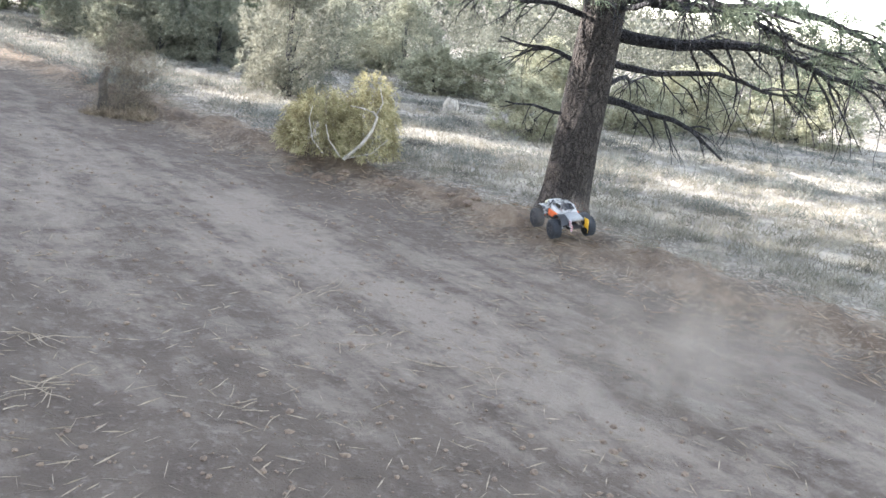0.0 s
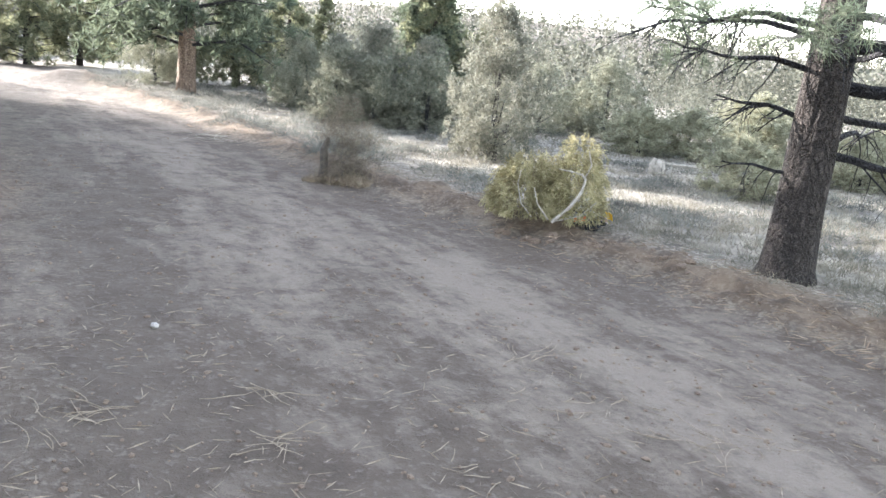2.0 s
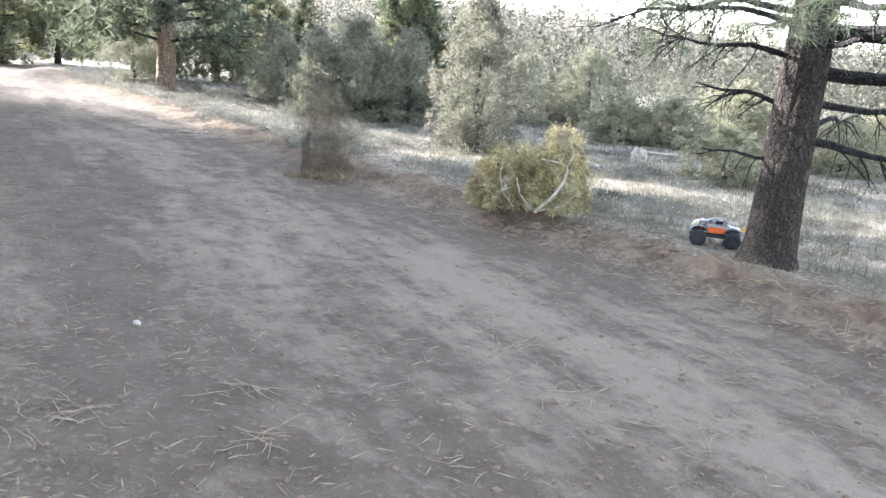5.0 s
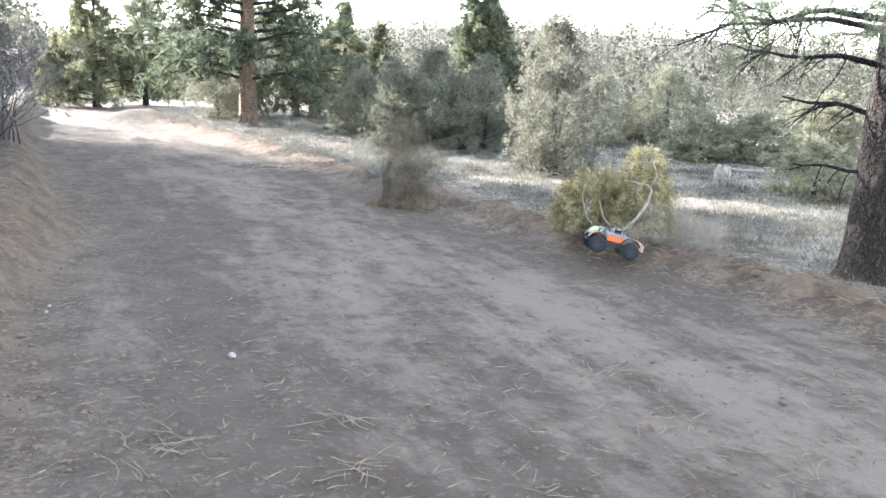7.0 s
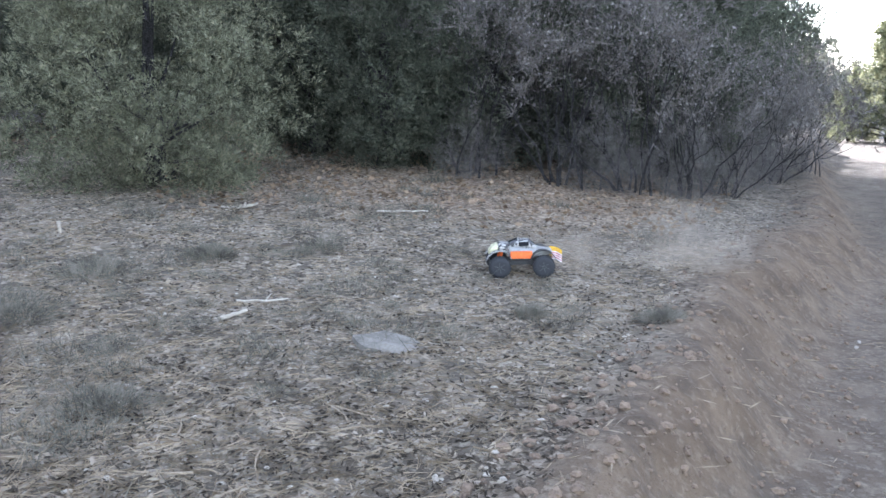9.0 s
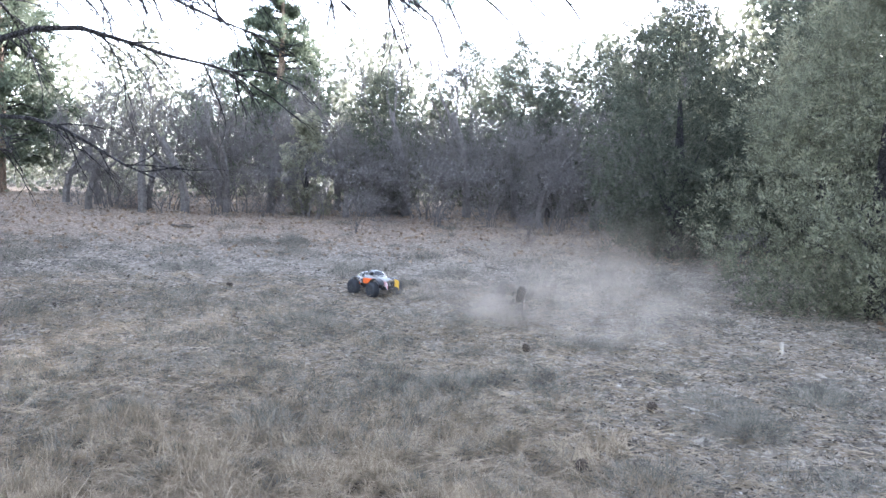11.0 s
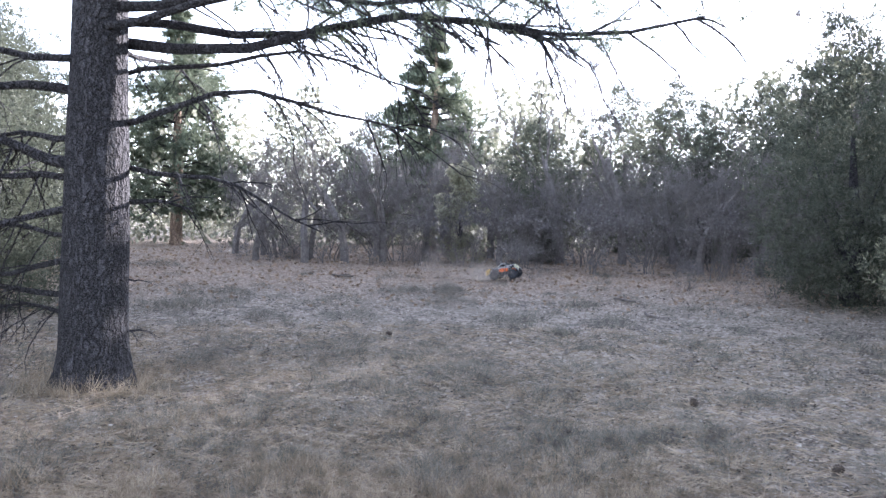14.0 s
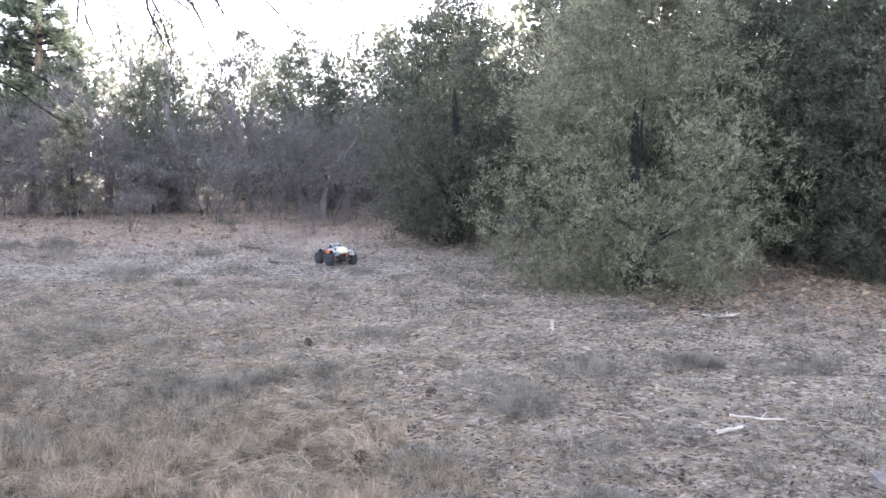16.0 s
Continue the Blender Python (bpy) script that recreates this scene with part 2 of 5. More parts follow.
class Builder:
    """Gathers tubes, leaves and lumps into one mesh."""

    def __init__(self):
        self.v, self.f, self.n = [], [], 0

    def add(self, v, f):
        self.v.extend(v)
        self.f.extend([tuple(i + self.n for i in q) for q in f])
        self.n += len(v)

    def tube(self, pts, radii, sides=6, lump=0.0, rng=random):
        pts = [Vector(p) for p in pts]
        v, f = [], []
        for i, p in enumerate(pts):
            d = (pts[min(i + 1, len(pts) - 1)] - pts[max(i - 1, 0)]).normalized()
            u = d.orthogonal().normalized() if i == 0 else (u - d * u.dot(d)).normalized()
            w = d.cross(u)
            for k in range(sides):
                a = 2 * math.pi * k / sides
                r = radii[i] * (1 + (rng.uniform(-lump, lump) if lump else 0))
                v.append(tuple(p + (u * math.cos(a) + w * math.sin(a)) * r))
        for i in range(len(pts) - 1):
            for k in range(sides):
                a, b = i * sides + k, i * sides + (k + 1) % sides
                f.append((a, b, b + sides, a + sides))
        f.append(tuple(range((len(pts) - 1) * sides, len(pts) * sides)))
        self.add(v, f)

    def kites(self, c, d, length, width, rng):
        """Narrow leaves: centres c, directions d (n x 3 arrays), each one four-cornered and slightly folded."""
        n = len(c)
        d = d / (np.linalg.norm(d, axis=1, keepdims=True) + 1e-9)
        s = np.cross(d, rng.normal(size=(n, 3)))
        s /= np.linalg.norm(s, axis=1, keepdims=True) + 1e-9
        L = (length * rng.uniform(0.6, 1.3, n))[:, None]
        W = (width * rng.uniform(0.6, 1.3, n))[:, None]
        q = np.stack([c, c + d * L * 0.45 + s * W, c + d * L, c + d * L * 0.45 - s * W], 1).reshape(-1, 3)
        i = np.arange(n)[:, None] * 4 + np.arange(4) + self.n
        self.v.extend(q.tolist())
        self.f.extend(map(tuple, i.tolist()))
        self.n += 4 * n

    def blades(self, c, d, length, width, rng):
        """Needles or grass blades: one thin triangle each."""
        n = len(c)
        d = d / (np.linalg.norm(d, axis=1, keepdims=True) + 1e-9)
        s = np.cross(d, rng.normal(size=(n, 3)))
        s /= np.linalg.norm(s, axis=1, keepdims=True) + 1e-9
        L = (length * rng.uniform(0.6, 1.25, n))[:, None]
        q = np.stack([c - s * width, c + s * width, c + d * L], 1).reshape(-1, 3)
        i = np.arange(n)[:, None] * 3 + np.arange(3) + self.n
        self.v.extend(q.tolist())
        self.f.extend(map(tuple, i.tolist()))
        self.n += 3 * n

    def lump(self, c, r, rng, squash=0.6):
        """A stone or clod: a roughened twelve-cornered ball."""
        t = (1 + 5 ** 0.5) / 2
        base = [(-1, t, 0), (1, t, 0), (-1, -t, 0), (1, -t, 0), (0, -1, t), (0, 1, t), (0, -1, -t), (0, 1, -t), (t, 0, -1), (t, 0, 1), (-t, 0, -1), (-t, 0, 1)]
        faces = [(0, 11, 5), (0, 5, 1), (0, 1, 7), (0, 7, 10), (0, 10, 11), (1, 5, 9), (5, 11, 4), (11, 10, 2), (10, 7, 6), (7, 1, 8),
                 (3, 9, 4), (3, 4, 2), (3, 2, 6), (3, 6, 8), (3, 8, 9), (4, 9, 5), (2, 4, 11), (6, 2, 10), (8, 6, 7), (9, 8, 1)]
        a = rng.uniform(0, 6.28)
        ca, sa = math.cos(a), math.sin(a)
        ex = rng.uniform(0.7, 1.4)
        v = []
        for x, y, z in base:
            k = r / 1.9 * rng.uniform(0.75, 1.2)
            x, y, z = x * k * ex, y * k, z * k * squash
            v.append((c[0] + x * ca - y * sa, c[1] + x * sa + y * ca, c[2] + z))
        self.add(v, faces)

    def link(self, name, material, parent=None, label="", smooth=False):
        return link(name, self.v, self.f, material, parent, label, smooth)


def thing(name, label, category, group="", kind="", at=(0, 0, 0), rz=0.0):
    ob = new(name)
    ob.empty_display_size = 0.1
    ob.matrix_world = pose(*at, 0, 0, rz)
    return tagged(ob, label, category, group, kind)


# ---- the lie of the land ----
CREST = [(6.0, -9.0), (-2.75, 1.75), (-5.55, 5.15), (-7.3, 7.9), (-12.0, 12.8), (-16.2, 17.2), (-30.0, 33.0)]
EDGE = [(12.0, 1.5), (3.2, 5.6), (1.2, 7.35), (0.0, 8.5), (-1.5, 9.6), (-3.2, 10.9), (-5.4, 12.9), (-9.9, 17.2), (-16.2, 22.6), (-30.0, 37.0)]


def beside(x, y, line):
    """Signed distance from a line of points: plus to the left of its way."""
    best, sign = np.full(x.shape, 1e9), np.ones(x.shape)
    for (ax, ay), (bx, by) in zip(line, line[1:]):
        dx, dy = bx - ax, by - ay
        t = np.clip(((x - ax) * dx + (y - ay) * dy) / (dx * dx + dy * dy), 0, 1)
        d = np.hypot(x - ax - t * dx, y - ay - t * dy)
        near = d < best
        best = np.where(near, d, best)
        sign = np.where(near, np.sign(dx * (y - ay) - dy * (x - ax)), sign)
    return best * sign


def step(a, b, x):
    t = np.clip((x - a) / (b - a), 0, 1)
    return t * t * (3 - 2 * t)


def waves(x, y, seed, scale, octaves=4):
    """Cheap smooth noise: sums of crossed sines."""
    rng = np.random.RandomState(seed)
    out, amp = np.zeros_like(x), 1.0
    for o in range(octaves):
        for _ in range(3):
            a, p, q = rng.uniform(0, 6.28), rng.uniform(0, 6.28), rng.uniform(0, 6.28)
            k = 2 ** o / scale * rng.uniform(0.8, 1.25)
            u, w = x * math.cos(a) + y * math.sin(a), -x * math.sin(a) + y * math.cos(a)
            out = out + amp * np.sin(u * k * 6.28 + p + 1.3 * np.sin(w * k * 3.9 + q)) / 3
        amp *= 0.55
    return out


def land(x, y):
    """Height of the ground and the shares of road, berm, meadow and leaf litter."""
    x, y = np.asarray(x, float), np.asarray(y, float)
    left, right = beside(x, y, CREST), -beside(x, y, EDGE)
    left = left + 0.12 * waves(x, y, 3, 2.6)
    right = right + 0.16 * waves(x, y, 4, 1.2)
    r = np.hypot(x, y)
    west = 0.065 * np.clip(r - 5.5, 0, 13.5) * step(0.2, 3.5, left) + 0.02 * np.clip(r - 19, 0, 60) * step(0.2, 3.5, left)
    z = -0.35 + 0.012 * waves(x, y, 5, 1.7) - 0.5 * step(32, 60, r)
    z = z + (0.40 + 0.5 * step(32, 60, r)) * step(-0.75, 0.0, left) + west
    z = z + 0.07 * np.exp(-((left - 0.02) / 0.32) ** 2) * (1 + 0.4 * waves(x, y, 6, 1.5)) * (r < 30)
    bank = step(-0.25, 0.55, right)
    z = z + 0.10 * bank + 0.09 * np.exp(-((right - 0.45) / 0.4) ** 2) * np.clip(0.6 + 0.9 * waves(x, y, 7, 0.9), 0, 1.6) * (r < 26)
    off = np.maximum(step(-0.1, 0.6, left), step(-0.1, 0.8, right))
    z = z + 0.022 * waves(x, y, 8, 1.3) * off * step(80, 30, r)
    az = np.degrees(np.arctan2(-x, y))
    ridge = 4.6 + 4.4 * np.exp(-((az - 12) / 26.0) ** 2) + 0.7 * np.sin(np.radians(az * 5.3))
    z = z + ridge * step(55, 190, r) * (1 + 0.10 * waves(x, y, 9, 60.0)) * step(0, 1, r)
    z = z + 0.36 * np.exp(-((x + 16.9) ** 2 + (y - 23.0) ** 2) / 0.7)
    road = step(0.18, -0.22, left) * step(0.12, -0.30, right) * step(60, 40, r)
    berm = np.clip(np.exp(-((left + 0.18) / np.where(left < -0.18, 1.0, 0.42)) ** 2) + 0.9 * np.exp(-((right - 0.32) / 0.45) ** 2), 0, 1) * step(40, 25, r)
    road = road * (1 - 0.8 * np.exp(-((left + 0.25) / np.where(left < -0.25, 0.9, 0.35)) ** 2))
    meadow = step(0.9, 2.2, right) * step(75, 35, r)
    wood = 0.4 * waves(x, y, 11, 2.5)
    under = np.maximum(step(11.8, 16.5, r + 1.6 * wood) * step(34, 26, r), step(8.4, 9.6, r + 0.6 * wood) * step(10, 35, az) * step(84, 64, az))
    litter = under * step(1.0, 2.0, left) * (0.75 + 0.25 * waves(x, y, 12, 1.0))
    dusty = step(-1.3, -3.4, left) * step(-0.2, -1.6, right) * step(2.4, 5.2, r) + 0.35 * step(9, 16, r)
    return z, np.clip(road, 0, 1), berm, meadow, np.clip(litter, 0, 1), np.clip(dusty, 0, 1)


def height(x, y):
    return float(land(np.array([x]), np.array([y]))[0][0])


def build_ground():
    rings = np.concatenate([[0.4], 0.8 * np.exp(np.arange(0, 455) * 0.0155), [2500.0]])
    n = 560
    a = np.arange(n) * 2 * math.pi / n
    X, Y = rings[:, None] * np.cos(a), rings[:, None] * np.sin(a)
    z, road, berm, meadow, litter, dusty = land(X.ravel(), Y.ravel())
    v = np.stack([X.ravel(), Y.ravel(), z], 1)
    i, k = np.meshgrid(np.arange(len(rings) - 1), np.arange(n), indexing="ij")
    k2 = (k + 1) % n
    f = np.stack([i * n + k, (i + 1) * n + k, (i + 1) * n + k2, i * n + k2], -1).reshape(-1, 4)
    faces = f.tolist() + [list(range(n))[::-1]]
    ob = link("ground", v.tolist(), [q[::-1] if len(q) == n else q for q in faces], M_EARTH, smooth=True)
    for key, val in (("road", road), ("berm", berm), ("meadow", meadow), ("litter", litter), ("dusty", dusty)):
        at = ob.data.attributes.new(key, "FLOAT", "POINT")
        at.data.foreach_set("value", val.astype(np.float32))
    tagged(ob, "dirt road between a trodden clearing and a pale dry meadow", "ground", kind="structure")


build_ground()


# ---- trees and bushes ----
def unit(rng, n):
    d = rng.normal(size=(n, 3))
    return d / np.linalg.norm(d, axis=1, keepdims=True)


def grow(bd, p, d, length, radius, depth, rng, spread=0.7, wander=0.22, lift=0.05, tips=None, sides=5, kids=(2, 3)):
    """A limb that forks: tapered, crooked tubes."""
    pts, rad = [Vector(p)], [radius]
    d = Vector(d).normalized()
    steps = 4
    for i in range(steps):
        d = (d + Vector((rng.uniform(-wander, wander), rng.uniform(-wander, wander), rng.uniform(-wander, wander) + lift))).normalized()
        pts.append(pts[-1] + d * length / steps)
        rad.append(radius * (1 - 0.45 * (i + 1) / steps))
    bd.tube(pts, rad, sides if depth > 1 else 3)
    if depth == 0:
        if tips is not None:
            tips.append((pts[-1], d))
        return
    for k in range(rng.randint(*kids)):
        s = rng.randint(2, steps)
        side = Vector((rng.uniform(-1, 1), rng.uniform(-1, 1), rng.uniform(-0.4, 0.9)))
        grow(bd, pts[s], (d + side * spread).normalized(), length * rng.uniform(0.55, 0.8), rad[s] * 0.62, depth - 1, rng, spread, wander, lift, tips, sides, kids)


def juniper(name, label, seed, h, w, clumps, sprigs, leaf, mat, cone=0.5, bare=0.04, group="", wide=0.24, tight=0.068):
    """A shaggy evergreen: short twisted trunk, limbs and a crown of many small sprays."""
    rng, pr = np.random.RandomState(seed), random.Random(seed)
    tree = thing(name, label, "tree", group)
    tb = Builder()
    tb.tube([(0, 0, -0.1), (0.03 * w, 0, h * 0.15), (-0.02 * w, 0.03, h * 0.32), (0, 0, h * 0.6)], [k * h * (1.0 if wide > 0.1 else 0.3) for k in (0.035, 0.03, 0.022, 0.006)], 7, 0.12, pr)
    cb = Builder()
    boughs, each = max(24, clumps // 3), 14
    t = rng.uniform(0, 1, boughs) ** 1.15
    az = rng.uniform(0, 2 * math.pi, boughs)
    prof = np.where(t < 0.3, 0.62 + 0.38 * np.sin(t / 0.3 * math.pi / 2), np.cos((t - 0.3) / 0.7 * math.pi / 2) ** (0.45 + cone))
    lobes = 1 + 0.17 * np.sin(az * 3 + seed + t * 5) + 0.14 * np.sin(az * 7 - t * 11 + seed * 2)
    depth = np.where(rng.uniform(0, 1, boughs) < 0.36, rng.uniform(0.3, 0.7, boughs), rng.uniform(0.84, 1.10, boughs))
    rr = 0.5 * w * prof * lobes * depth * 0.9
    z = bare * h + t * h * (1 - bare) * rng.uniform(0.96, 1.04, boughs)
    c = np.stack([rr * np.cos(az), rr * np.sin(az), z], 1)
    for q in c[: max(8, boughs // 10)] * 0.8:
        s = Vector((0, 0, max(0.05, q[2] * 0.45)))
        e = Vector(q)
        m = s.lerp(e, 0.5) + Vector((0, 0, -0.06 * h * pr.random()))
        tb.tube([s, m, e], [0.008 * h, 0.005 * h, 0.002 * h], 4)
    # each bough carries rounded tufts, drawn outwards and up, each tuft a burst of small sprays
    size = tight * 1.75 * (h * w) ** 0.5
    out = np.stack([np.cos(az), np.sin(az), np.full(boughs, 0.75)], 1)
    tc = np.repeat(c, each, 0) + unit(rng, boughs * each) * (rng.uniform(0.25, 1, boughs * each) ** 0.6 * size)[:, None] + np.repeat(out, each, 0) * (rng.uniform(-0.4, 0.8, boughs * each) * size)[:, None]
    tc[:, 2] = np.maximum(tc[:, 2], 0.04)
    to = np.repeat(out, each, 0)
    k = max(14, int(2.6 * clumps * sprigs / len(tc)))
    burst = unit(rng, len(tc) * k)
    tr = np.repeat(size * rng.uniform(0.15, 0.34, len(tc)), k)[:, None]
    cc = np.repeat(tc, k, 0) + burst * tr * rng.uniform(0.35, 0.85, (len(burst), 1)) * np.array([1.0, 1.0, 0.85])
    cb.kites(cc, burst + np.repeat(to, k, 0) * 0.55 + unit(rng, len(cc)) * 0.45, leaf * 0.72, leaf * wide * 0.40, rng)
    tagged(tb.link("stem_mass", M_BARK_GREY, tree), kind="stuff") if wide < 0.1 else tb.link("trunk", M_BARK_DARK, tree)
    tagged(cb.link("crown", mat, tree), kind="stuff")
    return tree


def pine(name, label, seed, h, w, whorls, needle, mat, trunk_mat, trunk_r, first=0.35, tufts=5, per=20, droop=-0.1, group="", thick=0.085):
    """An open-crowned conifer: straight trunk, whorled limbs, tufts of needles on the outer limbs."""
    rng, pr = np.random.RandomState(seed), random.Random(seed)
    tree = thing(name, label, "tree", group)
    tb, lb, cb = Builder(), Builder(), Builder()
    lean = [pr.uniform(-0.02, 0.02) * h for _ in range(4)]
    tb.tube([(0, 0, -0.15), (0, 0, h * 0.05), (lean[0], lean[1], h * 0.4), (lean[2], lean[3], h * 0.75), (0, 0, h)],
            [trunk_r * 1.25, trunk_r, trunk_r * 0.8, trunk_r * 0.4, 0.012], 9, 0.06, pr)
    for i in range(whorls):
        f = first + (1 - first) * (i + 0.5) / whorls
        for _ in range(pr.randint(3, 5)):
            a = pr.uniform(0, 6.28)
            L = 0.5 * w * max(0.12, (1 - ((f - first) / (1 - first)) ** 1.5)) * pr.uniform(0.55, 1.1)
            s = Vector((lean[0] * f, lean[1] * f, h * f))
            d = Vector((math.cos(a), math.sin(a), 0))
            m = s + d * L * 0.55 + Vector((0, 0, L * (droop * 0.3 + 0.12)))
            e = s + d * L + Vector((0, 0, L * (droop + pr.uniform(-0.05, 0.3))))
            lb.tube([s, m, e], [trunk_r * 0.22, trunk_r * 0.14, 0.008], 4)
            n = max(3, int(tufts * (0.4 + L / w)))
            k = rng.uniform(0.35, 1.05, n)[:, None]
            line = np.array(s) * (1 - k) ** 2 + 2 * np.array(m) * k * (1 - k) + np.array(e) * k * k
            line = line + unit(rng, n) * L * 0.22 * k
            q = np.repeat(line, per, 0)
            dirs = unit(rng, n * per) + np.array([d.x * 0.4, d.y * 0.4, 0.35])
            cb.blades(q + dirs * needle * 0.1, dirs, needle, needle * thick, rng)
    tb.link("trunk", trunk_mat, tree)
    tagged(lb.link("branchwork", M_BARK_DARK, tree), kind="stuff")
    tagged(cb.link("crown", mat, tree), kind="stuff")
    return tree


def bare_oak(name, label, seed, h, stems, depth, group="", leaves=0, mat=None, stem=None):
    """A leafless crooked scrub oak with one or more stems and a fuzz of fine twigs."""
    pr, rng = random.Random(seed), np.random.RandomState(seed)
    tree = thing(name, label, "tree", group)
    tips = []
    tb = Builder()
    for _ in range(stems):
        a, off = pr.uniform(0, 6.28), pr.uniform(0, 0.12) * stems ** 0.5 * h * 0.35
        grow(tb, (off * math.cos(a), off * math.sin(a), -0.08), (0.28 * math.cos(a), 0.28 * math.sin(a), 1), h * 0.43, h * (0.026 if stems < 3 else 0.0062), depth, pr, 0.75, 0.26 if stems < 3 else 0.48, 0.10, tips)
    tb.link("trunk", stem or M_BARK_GREY, tree)
    tw = Builder()
    c = np.array([tuple(p) for p, _ in tips])
    d = np.array([tuple(q) for _, q in tips])
    tw.blades(np.repeat(c, 5, 0) - np.repeat(d, 5, 0) * h * 0.03, np.repeat(d, 5, 0) + unit(rng, len(c) * 5) * 0.7, h * 0.10, h * 0.0016, rng)
    tagged(tw.link("twig_fuzz", M_BARK_GREY, tree), kind="stuff")
    if leaves:
        lf = Builder()
        k = rng.randint(0, len(c), leaves)
        lf.kites(c[k] + unit(rng, leaves) * h * 0.09 * rng.uniform(0, 1, (leaves, 1)), unit(rng, leaves), 0.045, 0.013, rng)
        tagged(lf.link("withered_foliage", mat or M_BRUSH, tree), kind="stuff")
    return tree


def put(ob, spots, extra=0.03):
    """The first thing at the first spot and copies at the others: (x, y, turn, scale) each."""
    made = []
    for i, (x, y, turn, s, *tall) in enumerate(spots):
        m = pose(x, y, height(x, y) - extra, 0, 0, turn)
        o = ob if i == 0 else copy_thing(ob, m)
        o.matrix_world = m
        o.scale = (s, s, s * (tall[0] if tall else 1.0))
        made.append(o)
    return made


# the clearing's edge: near junipers
put(juniper("juniper_tree", "dense grey-green juniper reaching down to the ground", 1, 3.45, 3.0, 620, 70, 0.075, M_JUNIPER, 0.42, 0.02), [(-10.45, 1.45, 20, 1.0)])
tall_junipers = juniper("juniper_tree", "tall dusky juniper with a ragged crown", 2, 4.0, 2.4, 480, 56, 0.085, M_JUNIPER_DUSK, 0.35, 0.03, "junipers round the clearing")
put(tall_junipers, [(-14.2, -0.75, 0, 1.0), (-12.4, 3.9, 70, 1.25), (-12.3, 5.4, 150, 1.3), (-13.8, 4.2, 10, 1.45), (-11.2, 7.6, 220, 1.0), (-15.2, 1.3, 300, 1.2), (-13.0, 7.6, 33, 1.1),
                    (-11.6, 6.2, 80, 1.2), (-10.55, 5.7, 130, 0.85), (-10.1, 6.7, 30, 0.85), (-10.0, 8.0, 260, 0.75), (-10.9, 8.6, 200, 1.0), (-11.9, 9.6, 300, 1.15), (-6.6, -11.4, 50, 1.0), (-9.6, -13.4, 170, 1.1), (-5.0, -11.6, 110, 1.0), (-11.6, -14.6, 10, 1.0), (-3.2, -9.0, 230, 0.85),
                    (-18.4, -7.15, 40, 0.72), (-20.3, -3.85, 120, 0.85), (-23.5, -9.0, 280, 0.9), (-24.0, -14.5, 15, 1.0), (-22.5, -1.0, 95, 1.1), (-23.5, -5.2, 95, 1.1), (-25.0, -7.0, 20, 1.15), (-24.5, -3.2, 140, 1.1), (-19.0, 1.5, 160, 1.1), (-17.5, 4.5, 250, 1.4), (-7.2, -9.7, 20, 0.85), (-5.6, -9.9, 140, 0.8), (-8.6, -12.0, 260, 0.95), (-4.2, -9.4, 70, 0.8), (-11.0, 4.35, 25, 0.95),
                    (-14.4, 13.2, 90, 1.2), (-13.2, 11.6, 200, 1.1), (-16.8, 15.4, 310, 1.25), (-15.6, 11.4, 60, 1.35), (-18.6, 16.9, 130, 1.2)])
# thicket of grey oak brush beside the road
brush = bare_oak("oak_brush", "grey leafless oak brush with withered leaves", 5, 2.9, 9, 4, "thicket beside the road", 1800, M_BRUSH, M_BARK_DARK)
put(brush, [(-9.95, 5.1, 50, 0.95), (-9.2, 5.85, 100, 1.0), (-8.85, 6.6, 170, 1.0), (-8.9, 7.5, 230, 0.9), (-9.3, 8.5, 290, 0.75), (-10.6, 10.6, 310, 0.8), (-11.4, 12.2, 60, 0.7)])
# bare oaks along the western edge
oaks = bare_oak("bare_oak", "leafless crooked scrub oak at the clearing's edge", 7, 3.0, 1, 5, "bare oaks")
put(oaks, [(-14.8, -10.6, 0, 1.16), (-15.2, -9.9, 80, 1.28), (-16.0, -9.45, 160, 1.16), (-14.6, -11.6, 240, 1.04), (-16.9, -9.0, 320, 1.28), (-18.0, -6.4, 40, 1.3, 1.5), (-18.4, -5.15, 110, 1.3, 1.5), (-16.5, -1.7, 190, 1.3, 1.5),
           (-17.2, -3.4, 270, 1.16), (-15.8, -12.4, 30, 1.10), (-17.6, -10.6, 60, 1.34), (-18.6, -8.2, 130, 1.22), (-19.5, -4.4, 10, 1.22), (-16.2, -13.5, 280, 1.10), (-17.9, -2.4, 210, 1.10), (-19.2, -9.7, 340, 1.34), (-17.0, -7.3, 150, 0.98), (-15.5, -10.9, 205, 0.98)])
put(bare_oak("oak_brush", "grey scrub oak of many thin crooked stems", 23, 2.35, 6, 5, "oak scrub along the clearing"),
    [(-15.6, -10.4, 0, 0.95), (-16.4, -9.3, 70, 1.05), (-17.1, -8.3, 140, 1.0), (-17.4, -7.2, 200, 0.95), (-18.0, -5.9, 260, 1.0), (-18.3, -4.6, 330, 1.0), (-18.0, -3.3, 30, 1.05), (-17.4, -2.2, 100, 1.05), (-15.2, -11.6, 170, 0.9), (-17.2, -10.4, 230, 1.1),
     (-18.6, -9.2, 300, 1.1), (-19.4, -7.0, 10, 1.1), (-19.8, -5.0, 80, 1.15), (-19.6, -3.2, 150, 1.15), (-16.4, -12.6, 220, 1.05), (-16.0, -0.9, 280, 0.9)])
undergrowth = bare_oak("oak_shrub", "low grey leafless shrub of many thin stems", 9, 1.15, 10, 4, "low shrubs under the trees", 700, M_BRUSH)
